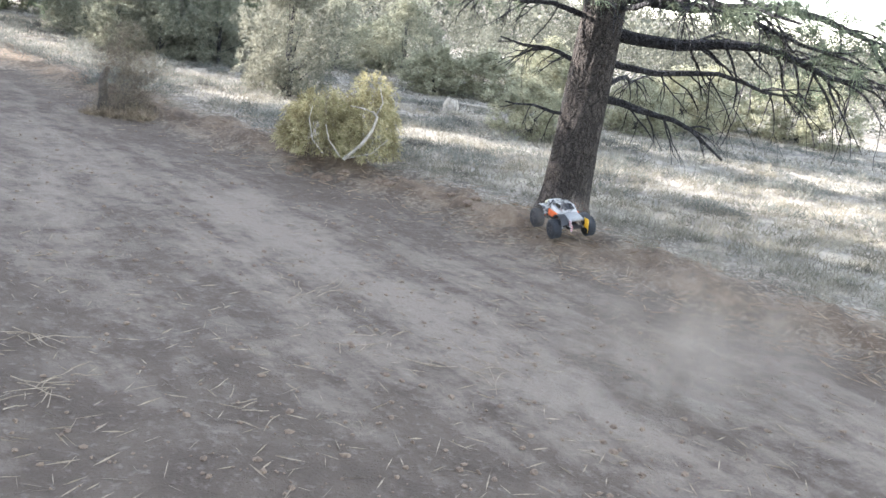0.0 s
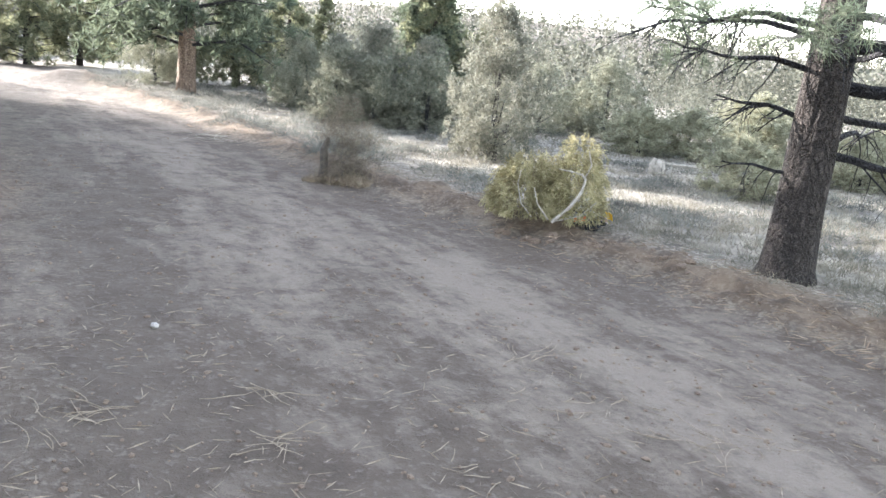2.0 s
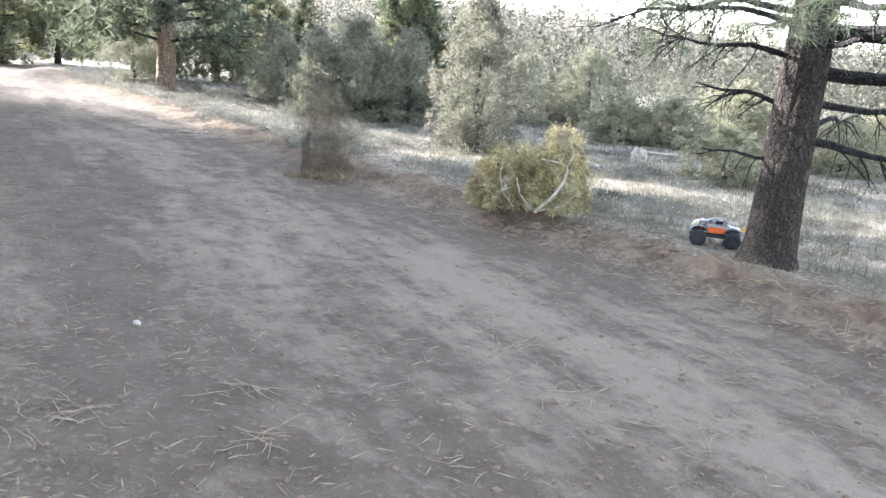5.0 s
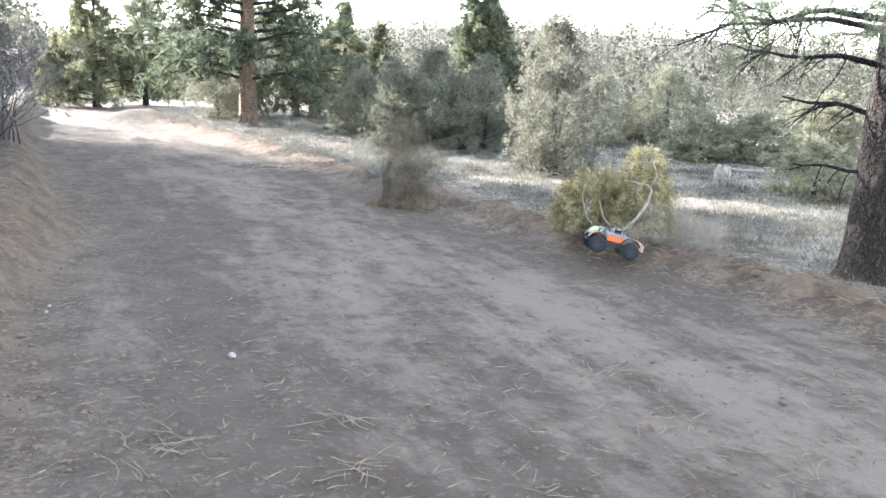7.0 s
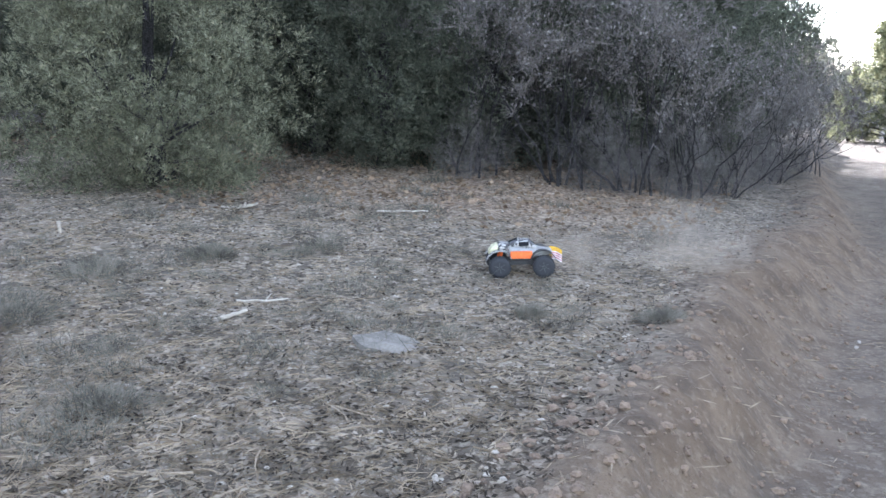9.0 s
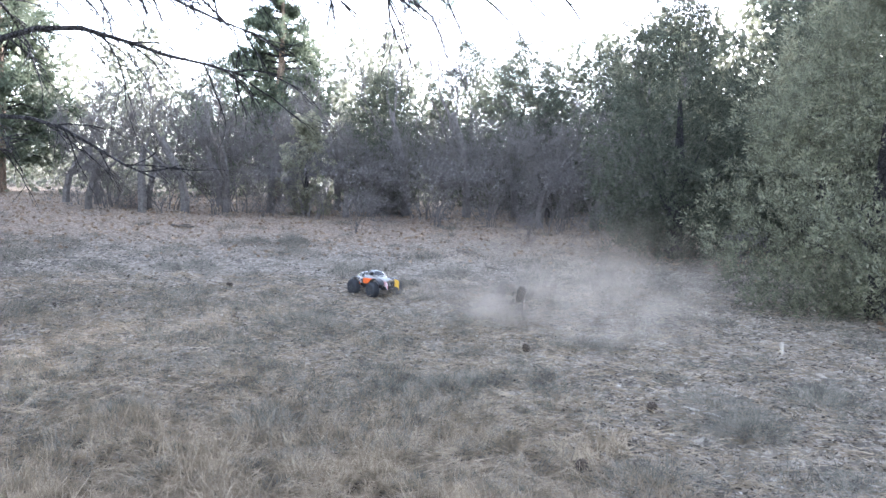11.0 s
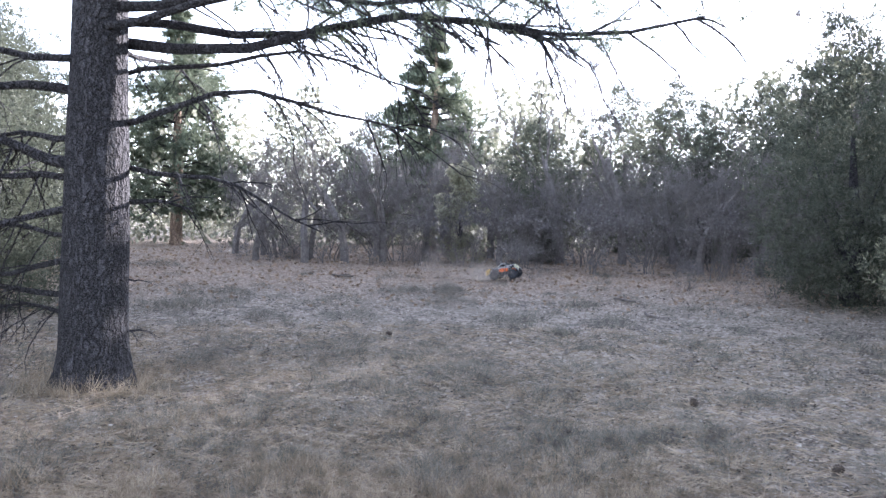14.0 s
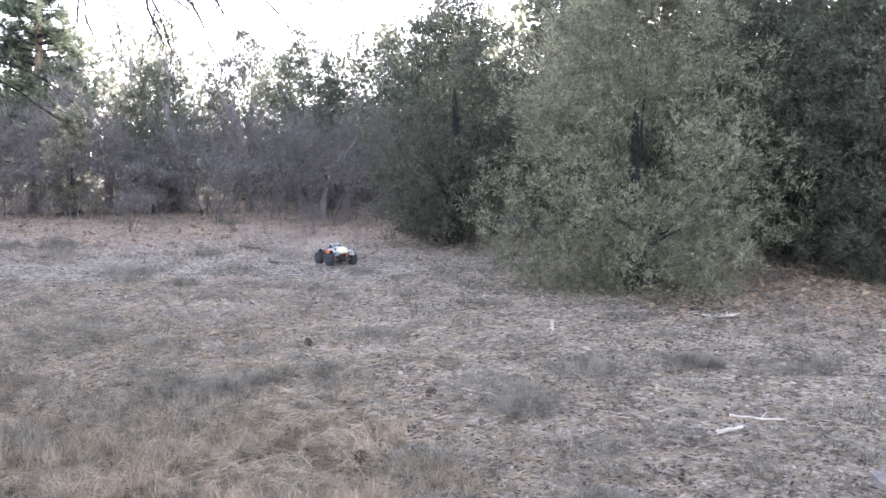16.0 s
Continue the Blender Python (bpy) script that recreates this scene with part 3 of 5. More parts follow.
put(undergrowth, [(-14.4, -6.0, 0, 0.75), (-14.8, -3.15, 60, 0.5), (-14.5, -1.8, 120, 0.75), (-16.3, -5.2, 30, 1.25), (-16.8, -4.2, 200, 1.3), (-16.5, -6.4, 280, 1.2), (-16.0, -7.6, 90, 1.3), (-17.1, -2.9, 150, 1.3), (-15.9, -8.5, 310, 1.1),
                  (-15.6, -9.4, 240, 1.0), (-15.0, -10.3, 20, 1.0), (-14.5, -11.2, 170, 0.9), (-16.4, -3.0, 75, 1.2), (-17.5, -5.8, 5, 1.4), (-17.3, -7.0, 100, 1.4), (-15.3, -1.1, 220, 0.9), (-15.3, -12.3, 140, 1.0), (-10.5, 9.9, 45, 0.9), (-10.1, 9.0, 190, 0.9), (-13.4, 0.3, 260, 0.6)])
fuzzy = juniper("grey_brush", "grey twiggy brush, leafless and dense to the ground", 15, 1.5, 1.3, 220, 40, 0.13, M_BRUSH, 0.2, 0.01, "thicket beside the road", 0.03, 0.12)
put(fuzzy, [(-9.85, 5.0, 0, 0.55), (-8.95, 6.25, 150, 0.6), (-8.85, 7.2, 220, 0.65), (-9.3, 8.2, 290, 0.7), (-9.9, 9.4, 30, 0.7), (-10.8, 10.9, 200, 0.75), (-11.9, 12.0, 260, 0.8),
            (-16.6, -8.9, 100, 0.6), (-17.6, -6.6, 250, 0.6), (-18.2, -3.9, 60, 0.65), (-15.3, -11.2, 140, 0.55), (-17.2, -1.6, 10, 0.6)])
# pines and firs farther off
pines = pine("pine_tree", "tall open-crowned pine with a reddish trunk", 11, 9.0, 6.2, 32, 0.30, M_PINE, M_BARK_RED, 0.24, 0.13, 22, 18, -0.10, "pines beyond the road")
put(pines, [(-12.64, 22.2, 0, 1.0), (-21.8, -11.45, 130, 0.68), (-18.5, -17.5, 30, 0.7), (-7.0, 25.7, 50, 0.5)])
firs = pine("fir_tree", "yellow-green young conifer, bushy to the ground", 13, 5.0, 4.0, 24, 0.22, M_FIR, M_BARK_PINE, 0.13, 0.03, 22, 18, -0.05, "young conifers beyond the road", 0.075)
put(firs, [(-22.8, 28.6, 0, 1.02), (-21.4, 29.7, 120, 0.9), (-24.2, 28.2, 220, 0.55), (-12.3, 28.0, 60, 0.75), (-13.6, 27.0, 30, 0.66), (-6.75, 25.7, 80, 0.82), (-5.5, 26.2, 200, 0.5), (-14.9, 25.7, 310, 0.5), (-10.8, 27.3, 140, 0.6)])
# meadow junipers
pale = juniper("juniper_tree", "pale beige-green juniper in the meadow", 3, 2.65, 1.75, 420, 48, 0.085, M_JUNIPER_PALE, 0.55, 0.02, "meadow junipers")
put(pale, [(-2.85, 15.3, 0, 0.88, 1.08), (-6.35, 19.2, 90, 0.8), (-5.3, 19.6, 200, 0.72), (-7.3, 19.6, 300, 0.68)])
dark = juniper("juniper_tree", "dark green juniper in the meadow", 4, 2.2, 2.1, 320, 44, 0.09, M_MEADOW_TREE, 0.3, 0.02, "meadow junipers")
put(dark, [(-7.0, 18.7, 0, 0.72), (-5.0, 18.9, 100, 0.68), (-6.1, 18.5, 170, 0.62), (-4.2, 20.2, 30, 0.6), (-8.6, 20.8, 260, 0.7), (-10.0, 23.4, 320, 0.8), (-14.6, 23.8, 50, 0.7), (-3.0, 22.0, 140, 0.7), (-1.5, 23.0, 220, 0.8)])
put(juniper("young_conifer", "yellow-green young conifer among the bare oaks", 26, 1.9, 1.0, 160, 44, 0.09, M_YELLOW_BUSH, 0.6, 0.0), [(-16.9, -8.2, 0, 1.0)])
yellow = juniper("juniper_tree", "yellow-green bushy conifer at the meadow's edge", 6, 1.5, 1.9, 260, 44, 0.10, M_YELLOW_BUSH, 0.25, 0.0, "bushes at the meadow's edge")
put(yellow, [(-0.55, 19.6, 0, 0.84, 0.72), (0.5, 19.6, 90, 0.88, 0.72), (1.25, 14.6, 200, 0.75, 0.72), (2.0, 20.5, 270, 0.97, 0.72), (3.4, 17.5, 40, 0.88, 0.72), (4.6, 19.0, 130, 1.06, 0.72), (5.6, 21.0, 10, 1.14, 0.72), (2.2, 24.0, 320, 1.14, 0.72), (7.5, 20.0, 80, 1.23, 0.72), (-2.2, 24.5, 60, 1.14, 0.72)])


def far_woods(name, label, seed, n, r0, r1, az0, az1, s0, s1, k, mat):
    """Scrub and trees over the country, too many to count."""
    rng = np.random.RandomState(seed)
    bd = Builder()
    r = r0 * np.exp(rng.uniform(0, 1, n) * math.log(r1 / r0))
    az = np.radians(rng.uniform(az0, az1, n))
    x, y = -r * np.sin(az), r * np.cos(az)
    keep = (np.abs(beside(x, y, CREST)) > 4.5) & (np.abs(beside(x, y, EDGE)) > 4)
    x, y, r = x[keep], y[keep], r[keep]
    z = land(x, y)[0]
    for i in range(len(x)):
        s = rng.uniform(s0, s1)
        t = rng.uniform(0, 1, k)
        rad = 0.40 * s * np.sqrt(np.clip(1 - t, 0.04, 1)) * rng.uniform(0.4, 1.05, k) * rng.uniform(0.75, 1.2)
        a = rng.uniform(0, 6.283, k)
        c = np.stack([x[i] + rad * np.cos(a), y[i] + rad * np.sin(a), z[i] + t * s], 1)
        leaf = 0.95 * s / k ** 0.5
        bd.kites(c, unit(rng, k) + np.array([0, 0, 0.4]), leaf, leaf * 0.36, rng)
    tagged(bd.link(name, mat), label, "woods", kind="stuff")


far_woods("west_woods", "dusky evergreen woods behind the bare oaks", 21, 210, 24, 60, 90, 168, 3.0, 5.2, 620, M_MEADOW_TREE)
far_woods("shade_woods", "tall dusky evergreen woods beyond the junipers", 24, 135, 19, 48, 55, 95, 4.2, 6.3, 700, M_JUNIPER)
far_woods("north_woods", "scrubby evergreens beyond the meadow", 22, 300, 26, 60, -60, 45, 1.2, 2.6, 420, M_HILL)
far_woods("hill_woods", "scrubby evergreen woods covering the far hillside", 23, 5600, 60, 230, -75, 110, 1.5, 3.4, 40, M_HILL)


# ---- the two near pines, with long dead limbs ----
def limb(bd, s, az, length, rise, droop, radius, pr, twigs=10, tw=0.5, tufts=None):
    """A limb that leaves the trunk at s, rises, then droops, with hanging dead twigs; tufts gathers its outer points."""
    d = Vector((math.cos(radians(az)), math.sin(radians(az)), 0))
    side = Vector((-d.y, d.x, 0))
    pts = []
    ph = pr.uniform(0, 6)
    for i in range(9):
        k = i / 8
        pts.append(Vector(s) + d * length * k + Vector((0, 0, length * (rise * k - droop * k * k))) + side * 0.05 * length * math.sin(k * 5 + ph) + Vector((0, 0, 0.018 * length * math.sin(k * 11 + ph))))
    bd.tube(pts, [radius * (1 - 0.85 * i / 8) + 0.004 for i in range(9)], 7, 0.08, pr)
    for _ in range(twigs):
        i = pr.randint(2, 7)
        q = pts[i].lerp(pts[i + 1], pr.random())
        v = d * pr.uniform(0.2, 1) + side * pr.uniform(-0.8, 0.8) + Vector((0, 0, pr.uniform(-0.7, 0.35)))
        grow(bd, q, v, tw * pr.uniform(0.4, 1.0), radius * 0.22 + 0.003, 1, pr, 0.6, 0.25, -0.12, None, 4, (2, 4))
    if tufts is not None:
        for i in range(3, 9):
            tufts.append((pts[i], d))
    return pts


def needles(bd, spots, rng, per, size, spread):
    c = np.array([tuple(p) for p in spots])
    q = np.repeat(c, per, 0) + unit(rng, len(c) * per) * spread * rng.uniform(0, 1, (len(c) * per, 1))
    d = unit(rng, len(q)) + np.array([0, 0, -0.15])
    bd.blades(q, d, size, size * 0.022, rng)


def near_pine(x, y, lean, girth, seed, limbs, label, crown_h, canopy, mat):
    pr, rng = random.Random(seed), np.random.RandomState(seed)
    g = height(x, y)
    tree = thing("pine_tree", label, "tree", at=(x, y, g))
    tb = Builder()
    H = 7.5
    top = lambda z: Vector((lean[0] * z, lean[1] * z, z))
    zs = [-0.15, 0.03, 0.12, 0.3, 0.7, 1.2, 1.8, 2.6, 3.6, 5.0, H]
    rs = [1.35, 1.28, 1.13, 1.03, 0.98, 0.94, 0.90, 0.84, 0.76, 0.6, 0.15]
    tb.tube([top(z) for z in zs], [girth * r for r in rs], 20, 0.035, pr)
    tb.link("trunk", mat, tree)
    spots = []
    for z0, az, length, rise, droop, radius, twigs, tw, green in limbs:
        lb = Builder()
        tips = []
        limb(lb, top(z0), az, length, rise, droop, radius, pr, twigs, tw, tips)
        lb.link("limb", M_BARK_DARK, tree)
        if green:
            for p, d in tips[-green:]:
                for _ in range(7):
                    spots.append(p + Vector((pr.uniform(-0.3, 0.3), pr.uniform(-0.3, 0.3), pr.uniform(-0.12, 0.25))))
    lb = Builder()
    for i in range(canopy):
        z0 = crown_h + (H - crown_h) * pr.random() ** 1.3
        tips = []
        limb(lb, top(z0), pr.uniform(0, 360), pr.uniform(1.2, 2.6) * (1.15 - z0 / H * 0.8), 0.25, 0.2, 0.03, pr, 3, 0.4, tips)
        for p, d in tips[2:]:
            for _ in range(6):
                spots.append(p + Vector((pr.uniform(-0.3, 0.3), pr.uniform(-0.3, 0.3), pr.uniform(-0.1, 0.25))))
    tagged(lb.link("upper_branchwork", M_BARK_DARK, tree), kind="stuff")
    nb = Builder()
    needles(nb, spots, rng, 34, 0.17, 0.07)
    tagged(nb.link("needle_mass", M_PINE, tree), kind="stuff")
    return tree


# limbs: height, compass (0 along +x, turning left), length, rise, droop, radius, twigs, twig length, green points
near_pine(1.17, 8.95, (0.035, 0.02), 0.222, 31, [
    (1.75, 4, 3.0, 0.10, 0.16, 0.062, 26, 0.75, 3), (1.12, -6, 1.35, 0.18, 0.42, 0.042, 7, 0.5, 0), (2.05, -22, 3.0, 0.16, 0.22, 0.05, 20, 0.7, 4), (1.5, 20, 2.6, 0.02, 0.06, 0.035, 20, 0.7, 2),
    (1.45, 172, 0.9, 0.25, 0.10, 0.025, 9, 0.45, 0), (0.98, 184, 0.75, 0.02, -0.04, 0.018, 4, 0.3, 0), (1.9, 190, 1.3, 0.10, 0.05, 0.028, 12, 0.5, 2), (2.2, 160, 1.7, 0.10, 0.02, 0.03, 12, 0.5, 3), (2.35, -60, 2.2, 0.05, 0.2, 0.035, 14, 0.6, 4), (1.3, 60, 1.6, 0.1, 0.1, 0.03, 12, 0.5, 0),
    (2.3, 215, 1.9, 0.05, 0.15, 0.03, 12, 0.6, 5), (2.2, -35, 2.4, 0.0, 0.2, 0.03, 14, 0.7, 5)],
    "rough-barked pine leaning beside the road, dead lower limbs", 1.95, 30, M_BARK_PINE)
near_pine(-5.6, -5.97, (-0.004, 0.006), 0.27, 33, [
    (2.75, 116, 4.9, 0.04, -0.02, 0.046, 34, 0.8, 6), (2.92, 126, 4.2, 0.05, 0.02, 0.040, 30, 0.7, 6), (3.05, 109, 4.6, 0.10, 0.05, 0.042, 26, 0.7, 6), (2.05, 122, 2.5, 0.48, 0.46, 0.026, 18, 0.7, 0), (1.75, 120, 1.8, 0.10, 0.36, 0.022, 12, 0.5, 0),
    (2.45, 118, 2.6, 0.36, 0.36, 0.020, 20, 0.6, 0), (1.2, 285, 1.7, 0.12, 0.1, 0.022, 20, 0.8, 0), (1.6, 275, 2.0, 0.2, 0.15, 0.03, 24, 0.8, 0), (0.6, 280, 1.5, 0.05, 0.1, 0.018, 18, 0.7, 0),
    (1.5, 129, 0.75, 0.06, 0.12, 0.026, 6, 0.35, 0), (0.85, 124, 0.32, 0.1, 0.1, 0.018, 3, 0.2, 0), (0.45, 120, 0.38, 0.0, 0.0, 0.012, 2, 0.2, 0), (1.75, 298, 1.6, 0.25, 0.0, 0.055, 10, 0.7, 0), (2.3, 289, 2.2, 0.2, 0.1, 0.04, 20, 0.8, 3), (1.4, 312, 1.8, -0.05, 0.15, 0.03, 16, 0.7, 0),
    (1.0, 289, 1.8, -0.1, 0.05, 0.025, 16, 0.7, 0), (0.75, 304, 1.9, 0.05, 0.1, 0.025, 16, 0.7, 0), (2.6, 324, 2.0, 0.1, 0.1, 0.03, 16, 0.7, 3), (2.0, 274, 1.9, 0.1, 0.1, 0.03, 18, 0.8, 2), (2.9, 99, 3.8, 0.06, 0.02, 0.034, 22, 0.7, 6), (2.85, 204, 2.2, 0.05, 0.1, 0.03, 14, 0.6, 3)],
    "dark-trunked pine in the clearing with long bare limbs", 3.4, 40, M_BARK_DARK)


# ---- things on the ground ----
def lumps_thing(name, label, category, mat, x, y, r, seed, squash=0.6, count=1, spread=0.0, group="", sink=0.25):
    rng, bd = random.Random(seed), Builder()
    for _ in range(count):
        bd.lump((rng.uniform(-spread, spread), rng.uniform(-spread, spread), r * squash * (1 - sink)), r * rng.uniform(0.7, 1.1) if count > 1 else r, rng, squash)
    ob = bd.link(name, mat)
    ob.matrix_world = pose(x, y, height(x, y), 0, 0, rng.uniform(0, 360))
    return tagged(ob, label, category, group)


lumps_thing("white_stone", "small white stone on the dirt road", "stone", M_STONE, -3.0, 5.22, 0.030, 1, 0.8)
lumps_thing("pebble", "pale pebble on the dirt road", "stone", M_STONE, -4.76, 5.58, 0.018, 2, 0.7)
lumps_thing("pebble", "pale pebble on the dirt road", "stone", M_STONE, -4.84, 5.70, 0.02, 3, 0.7)


def flat_rock():
    rng = random.Random(5)
    bm = bmesh.new()
    n = 14
    low = [bm.verts.new((0.22 * math.cos(a) * k, 0.15 * math.sin(a) * k, -0.03)) for a, k in ((6.283 * i / n, 1.08) for i in range(n))]
    ks = [rng.uniform(0.82, 1.12) for _ in range(n)]
    mid = [bm.verts.new((0.22 * math.cos(6.283 * i / n) * ks[i], 0.15 * math.sin(6.283 * i / n) * ks[i], 0.03 + rng.uniform(-0.006, 0.006))) for i in range(n)]
    top = [bm.verts.new((0.15 * math.cos(6.283 * i / n) * ks[i], 0.10 * math.sin(6.283 * i / n) * ks[i], 0.045 + rng.uniform(-0.008, 0.008))) for i in range(n)]
    for a, b in ((low, mid), (mid, top)):
        for i in range(n):
            bm.faces.new((a[i], a[(i + 1) % n], b[(i + 1) % n], b[i]))
    bm.faces.new(top)
    ob = part("flat_rock", bm, M_ROCK, None)
    ob.matrix_world = pose(-4.88, 2.0, height(-4.88, 2.0) - 0.022, 0, 4, 30)
    tagged(ob, "flat grey rock lying in the trodden clearing", "rock")


flat_rock()


def stick(x, y, turn, length, radius, bend, seed, mat, label, fork=False, flat=0.0):
    rng, bd = random.Random(seed), Builder()
    pts = [(length * (k / 6 - 0.5), bend * length * math.sin(k / 6 * 4.2 + seed), radius * 0.8 + 0.02 * length * abs(math.sin(k * 1.3 + seed))) for k in range(7)]
    bd.tube(pts, [radius * (1 - 0.35 * k / 6) for k in range(7)], 7, 0.15, rng)
    if fork:
        bd.tube([pts[3], (pts[3][0] + length * 0.12, pts[3][1] + length * 0.16, pts[3][2] + 0.03), (pts[3][0] + length * 0.18, pts[3][1] + length * 0.3, pts[3][2] + 0.02)], [radius * 0.6, radius * 0.45, radius * 0.25], 6)
    ob = bd.link("stick", mat)
    ob.matrix_world = pose(x, y, height(x, y), 0, 0, turn)
    return tagged(ob, label, "stick", "sticks in the clearing")


stick(-5.69, 1.30, 128, 0.24, 0.016, 0.02, 1, M_WOOD_PALE, "short weathered grey stick on dry turf")
stick(-6.0, 1.57, 85, 0.36, 0.009, 0.08, 2, M_WOOD_PALE, "thin forked grey branch on dry turf", True)
stick(-8.91, 2.05, 100, 0.42, 0.018, 0.20, 3, M_WOOD_PALE, "crooked pale branch beside the juniper", True)
stick(-8.24, 3.46, 70, 0.50, 0.012, 0.02, 4, M_WOOD_PALE, "straight pale stick near the thicket")
stick(-8.9, 1.5, 80, 0.26, 0.016, 0.1, 5, M_WOOD_DARK, "short dark stick beside the juniper")
stick(-6.39, -0.15, 60, 0.34, 0.010, 0.05, 6, M_WOOD_PALE, "thin pale twig in dry grass")
stick(-12.9, -3.6, 60, 0.5, 0.025, 0.1, 7, M_WOOD_DARK, "dark dead branch lying on turf")
stick(-11.9, -3.0, 40, 0.45, 0.02, 0.12, 8, M_WOOD_DARK, "dark dead branch lying on turf")
stick(-13.3, -8.7, 70, 0.6, 0.025, 0.1, 9, M_WOOD_DARK, "dark dead branch near the bare oaks", True)
stick(-14.6, 23.9, 155, 1.3, 0.07, 0.05, 10, M_WOOD_PALE, "long bleached log beside the road")
stick(0.4, 17.5, 170, 1.2, 0.03, 0.08, 11, M_WOOD_PALE, "long bleached branch lying in the meadow")
stub = stick(-8.21, 0.42, 0, 0.12, 0.018, 0.02, 12, M_WOOD_PALE, "short pale stub standing in the turf")
stub.matrix_world = pose(-8.21, 0.42, height(-8.21, 0.42) + 0.05, 0, 80, 20)


def pine_cone(seed):
    rng, bd = random.Random(seed), Builder()
    for i in range(46):
        k = i / 45
        a, r = i * 2.4, 0.034 * math.sin(0.35 + 2.5 * k)
        c = Vector((r * math.cos(a), r * math.sin(a), 0.085 * k))
        o = Vector((math.cos(a), math.sin(a), 0.5)).normalized()
        s = Vector((-math.sin(a), math.cos(a), 0))
        tip = c + o * 0.016
        bd.add([tuple(c - s * 0.009), tuple(c + s * 0.009), tuple(tip + s * 0.006), tuple(tip - s * 0.006), tuple(tip + Vector((0, 0, -0.005)))], [(0, 1, 2, 3), (0, 3, 4), (3, 2, 4), (2, 1, 4)])
    bd.tube([(0, 0, 0), (0, 0, 0.045), (0, 0, 0.088)], [0.018, 0.024, 0.006], 8)
    return tagged(bd.link("pine_cone", M_DUNG), "dark open pine cone lying in dry grass", "pine cone", "fallen pine cones")


cone = pine_cone(1)
for i, (x, y, ry, rz) in enumerate([(-5.0, -0.75, 20, 40), (-6.3, -0.51, 80, 130), (-7.45, -1.54, 60, 220), (-8.9, -5.1, 70, 300)]):
    m = pose(x, y, height(x, y) + 0.028, 0, ry, rz)
    c = cone if i == 0 else copy_thing(cone, m)
    c.matrix_world = m
    c.scale = (0.75, 0.75, 0.75)

# clods thrown up along the far bank
clods = [lumps_thing("dirt_clod", "rough clod of brown earth on the bank", "clod", M_CLOD, -1.05, 9.45, 0.16, 40 + i, 0.75, 3, 0.05, "clods along the bank", 0.4) for i in range(3)]
for c in clods:
    c.scale = (0.35, 0.35, 0.35)
crng = random.Random(8)
for i in range(34):
    k = crng.random()
    x, y = -1.75 + 2.1 * k + crng.uniform(-0.08, 0.08), 9.68 - 0.75 * k + crng.uniform(-0.22, 0.16)
    m = pose(x, y, height(x, y) - 0.02, crng.uniform(-20, 20), crng.uniform(-20, 20), crng.uniform(0, 360))
    c = copy_thing(clods[i % 3], m)
    s = crng.uniform(0.12, 0.42)
    c.scale = (s, s, s)


def fallen_bush():
    """A cut, drying conifer top lying on the bank, its sprays hanging."""
    rng, pr = np.random.RandomState(17), random.Random(17)
    cx, cy = -1.2, 10.0
    bush = thing("fallen_treetop", "cut yellowing conifer top lying on the bank", "bush", at=(cx, cy, height(cx, cy)))
    fb = Builder()
    n = 950
    a, t = rng.uniform(0, 6.283, n), rng.uniform(0, 1, n)
    lobe = rng.uniform(0, 1, n) < 0.45
    ox, rx, rz = np.where(lobe, 0.30, -0.22), np.where(lobe, 0.28, 0.40), np.where(lobe, 0.80, 0.58)
    rad = np.sqrt(1 - (t * 0.97) ** 2) * rng.uniform(0.6, 1.08, n)
    c = np.stack([ox + rx * rad * np.cos(a), 0.46 * rad * np.sin(a), rz * t * rng.uniform(0.72, 1.12, n) + 0.04], 1)
    k = 24
    u = np.tile(np.arange(k) / k, n)[:, None]
    out = np.repeat(np.stack([np.cos(a), np.sin(a), np.zeros(n)], 1) + rng.normal(size=(n, 3)) * 0.45, k, 0)
    # each spray arches out and hangs over
    s = np.repeat(c, k, 0) + out * 0.07 * u + np.array([0, 0, 0.07]) * u - np.array([0, 0, 0.22]) * u * u + rng.normal(size=(n * k, 3)) * 0.010
    s[:, 2] = np.maximum(s[:, 2], 0.03)
    fb.kites(s, out * 0.6 + np.array([0, 0, 0.3]) - np.array([0, 0, 1.3]) * u + rng.normal(size=s.shape) * 0.5, 0.055, 0.006, rng)
    tagged(fb.link("foliage", M_CUT, bush), kind="stuff")
    mb = Builder()
    mb.tube([(0.12, -0.46, 0.0), (0.28, -0.47, 0.17), (0.38, -0.44, 0.33), (0.41, -0.40, 0.47), (0.36, -0.40, 0.53)], [0.019, 0.018, 0.016, 0.014, 0.012], 8, 0.1, pr)
    mb.link("main_stem", M_WOOD_PALE, bush, "bleached bent main stem")
    for pts in ([(0.37, -0.40, 0.52), (0.25, -0.44, 0.55), (0.13, -0.46, 0.56)], [(0.40, -0.40, 0.50), (0.45, -0.36, 0.62), (0.40, -0.30, 0.76)], [(0.08, -0.46, 0.02), (-0.05, -0.48, 0.18), (-0.10, -0.46, 0.34)],
                [(-0.10, -0.46, 0.03), (-0.22, -0.47, 0.16), (-0.28, -0.44, 0.36), (-0.26, -0.42, 0.50)], [(0.16, -0.47, 0.02), (0.40, -0.46, 0.10), (0.55, -0.42, 0.26)]):
        bb = Builder()
        bb.tube(pts, [0.008 - 0.0013 * i for i in range(len(pts))], 6, 0.1, pr)
        bb.link("branch", M_WOOD_PALE, bush)


fallen_bush()


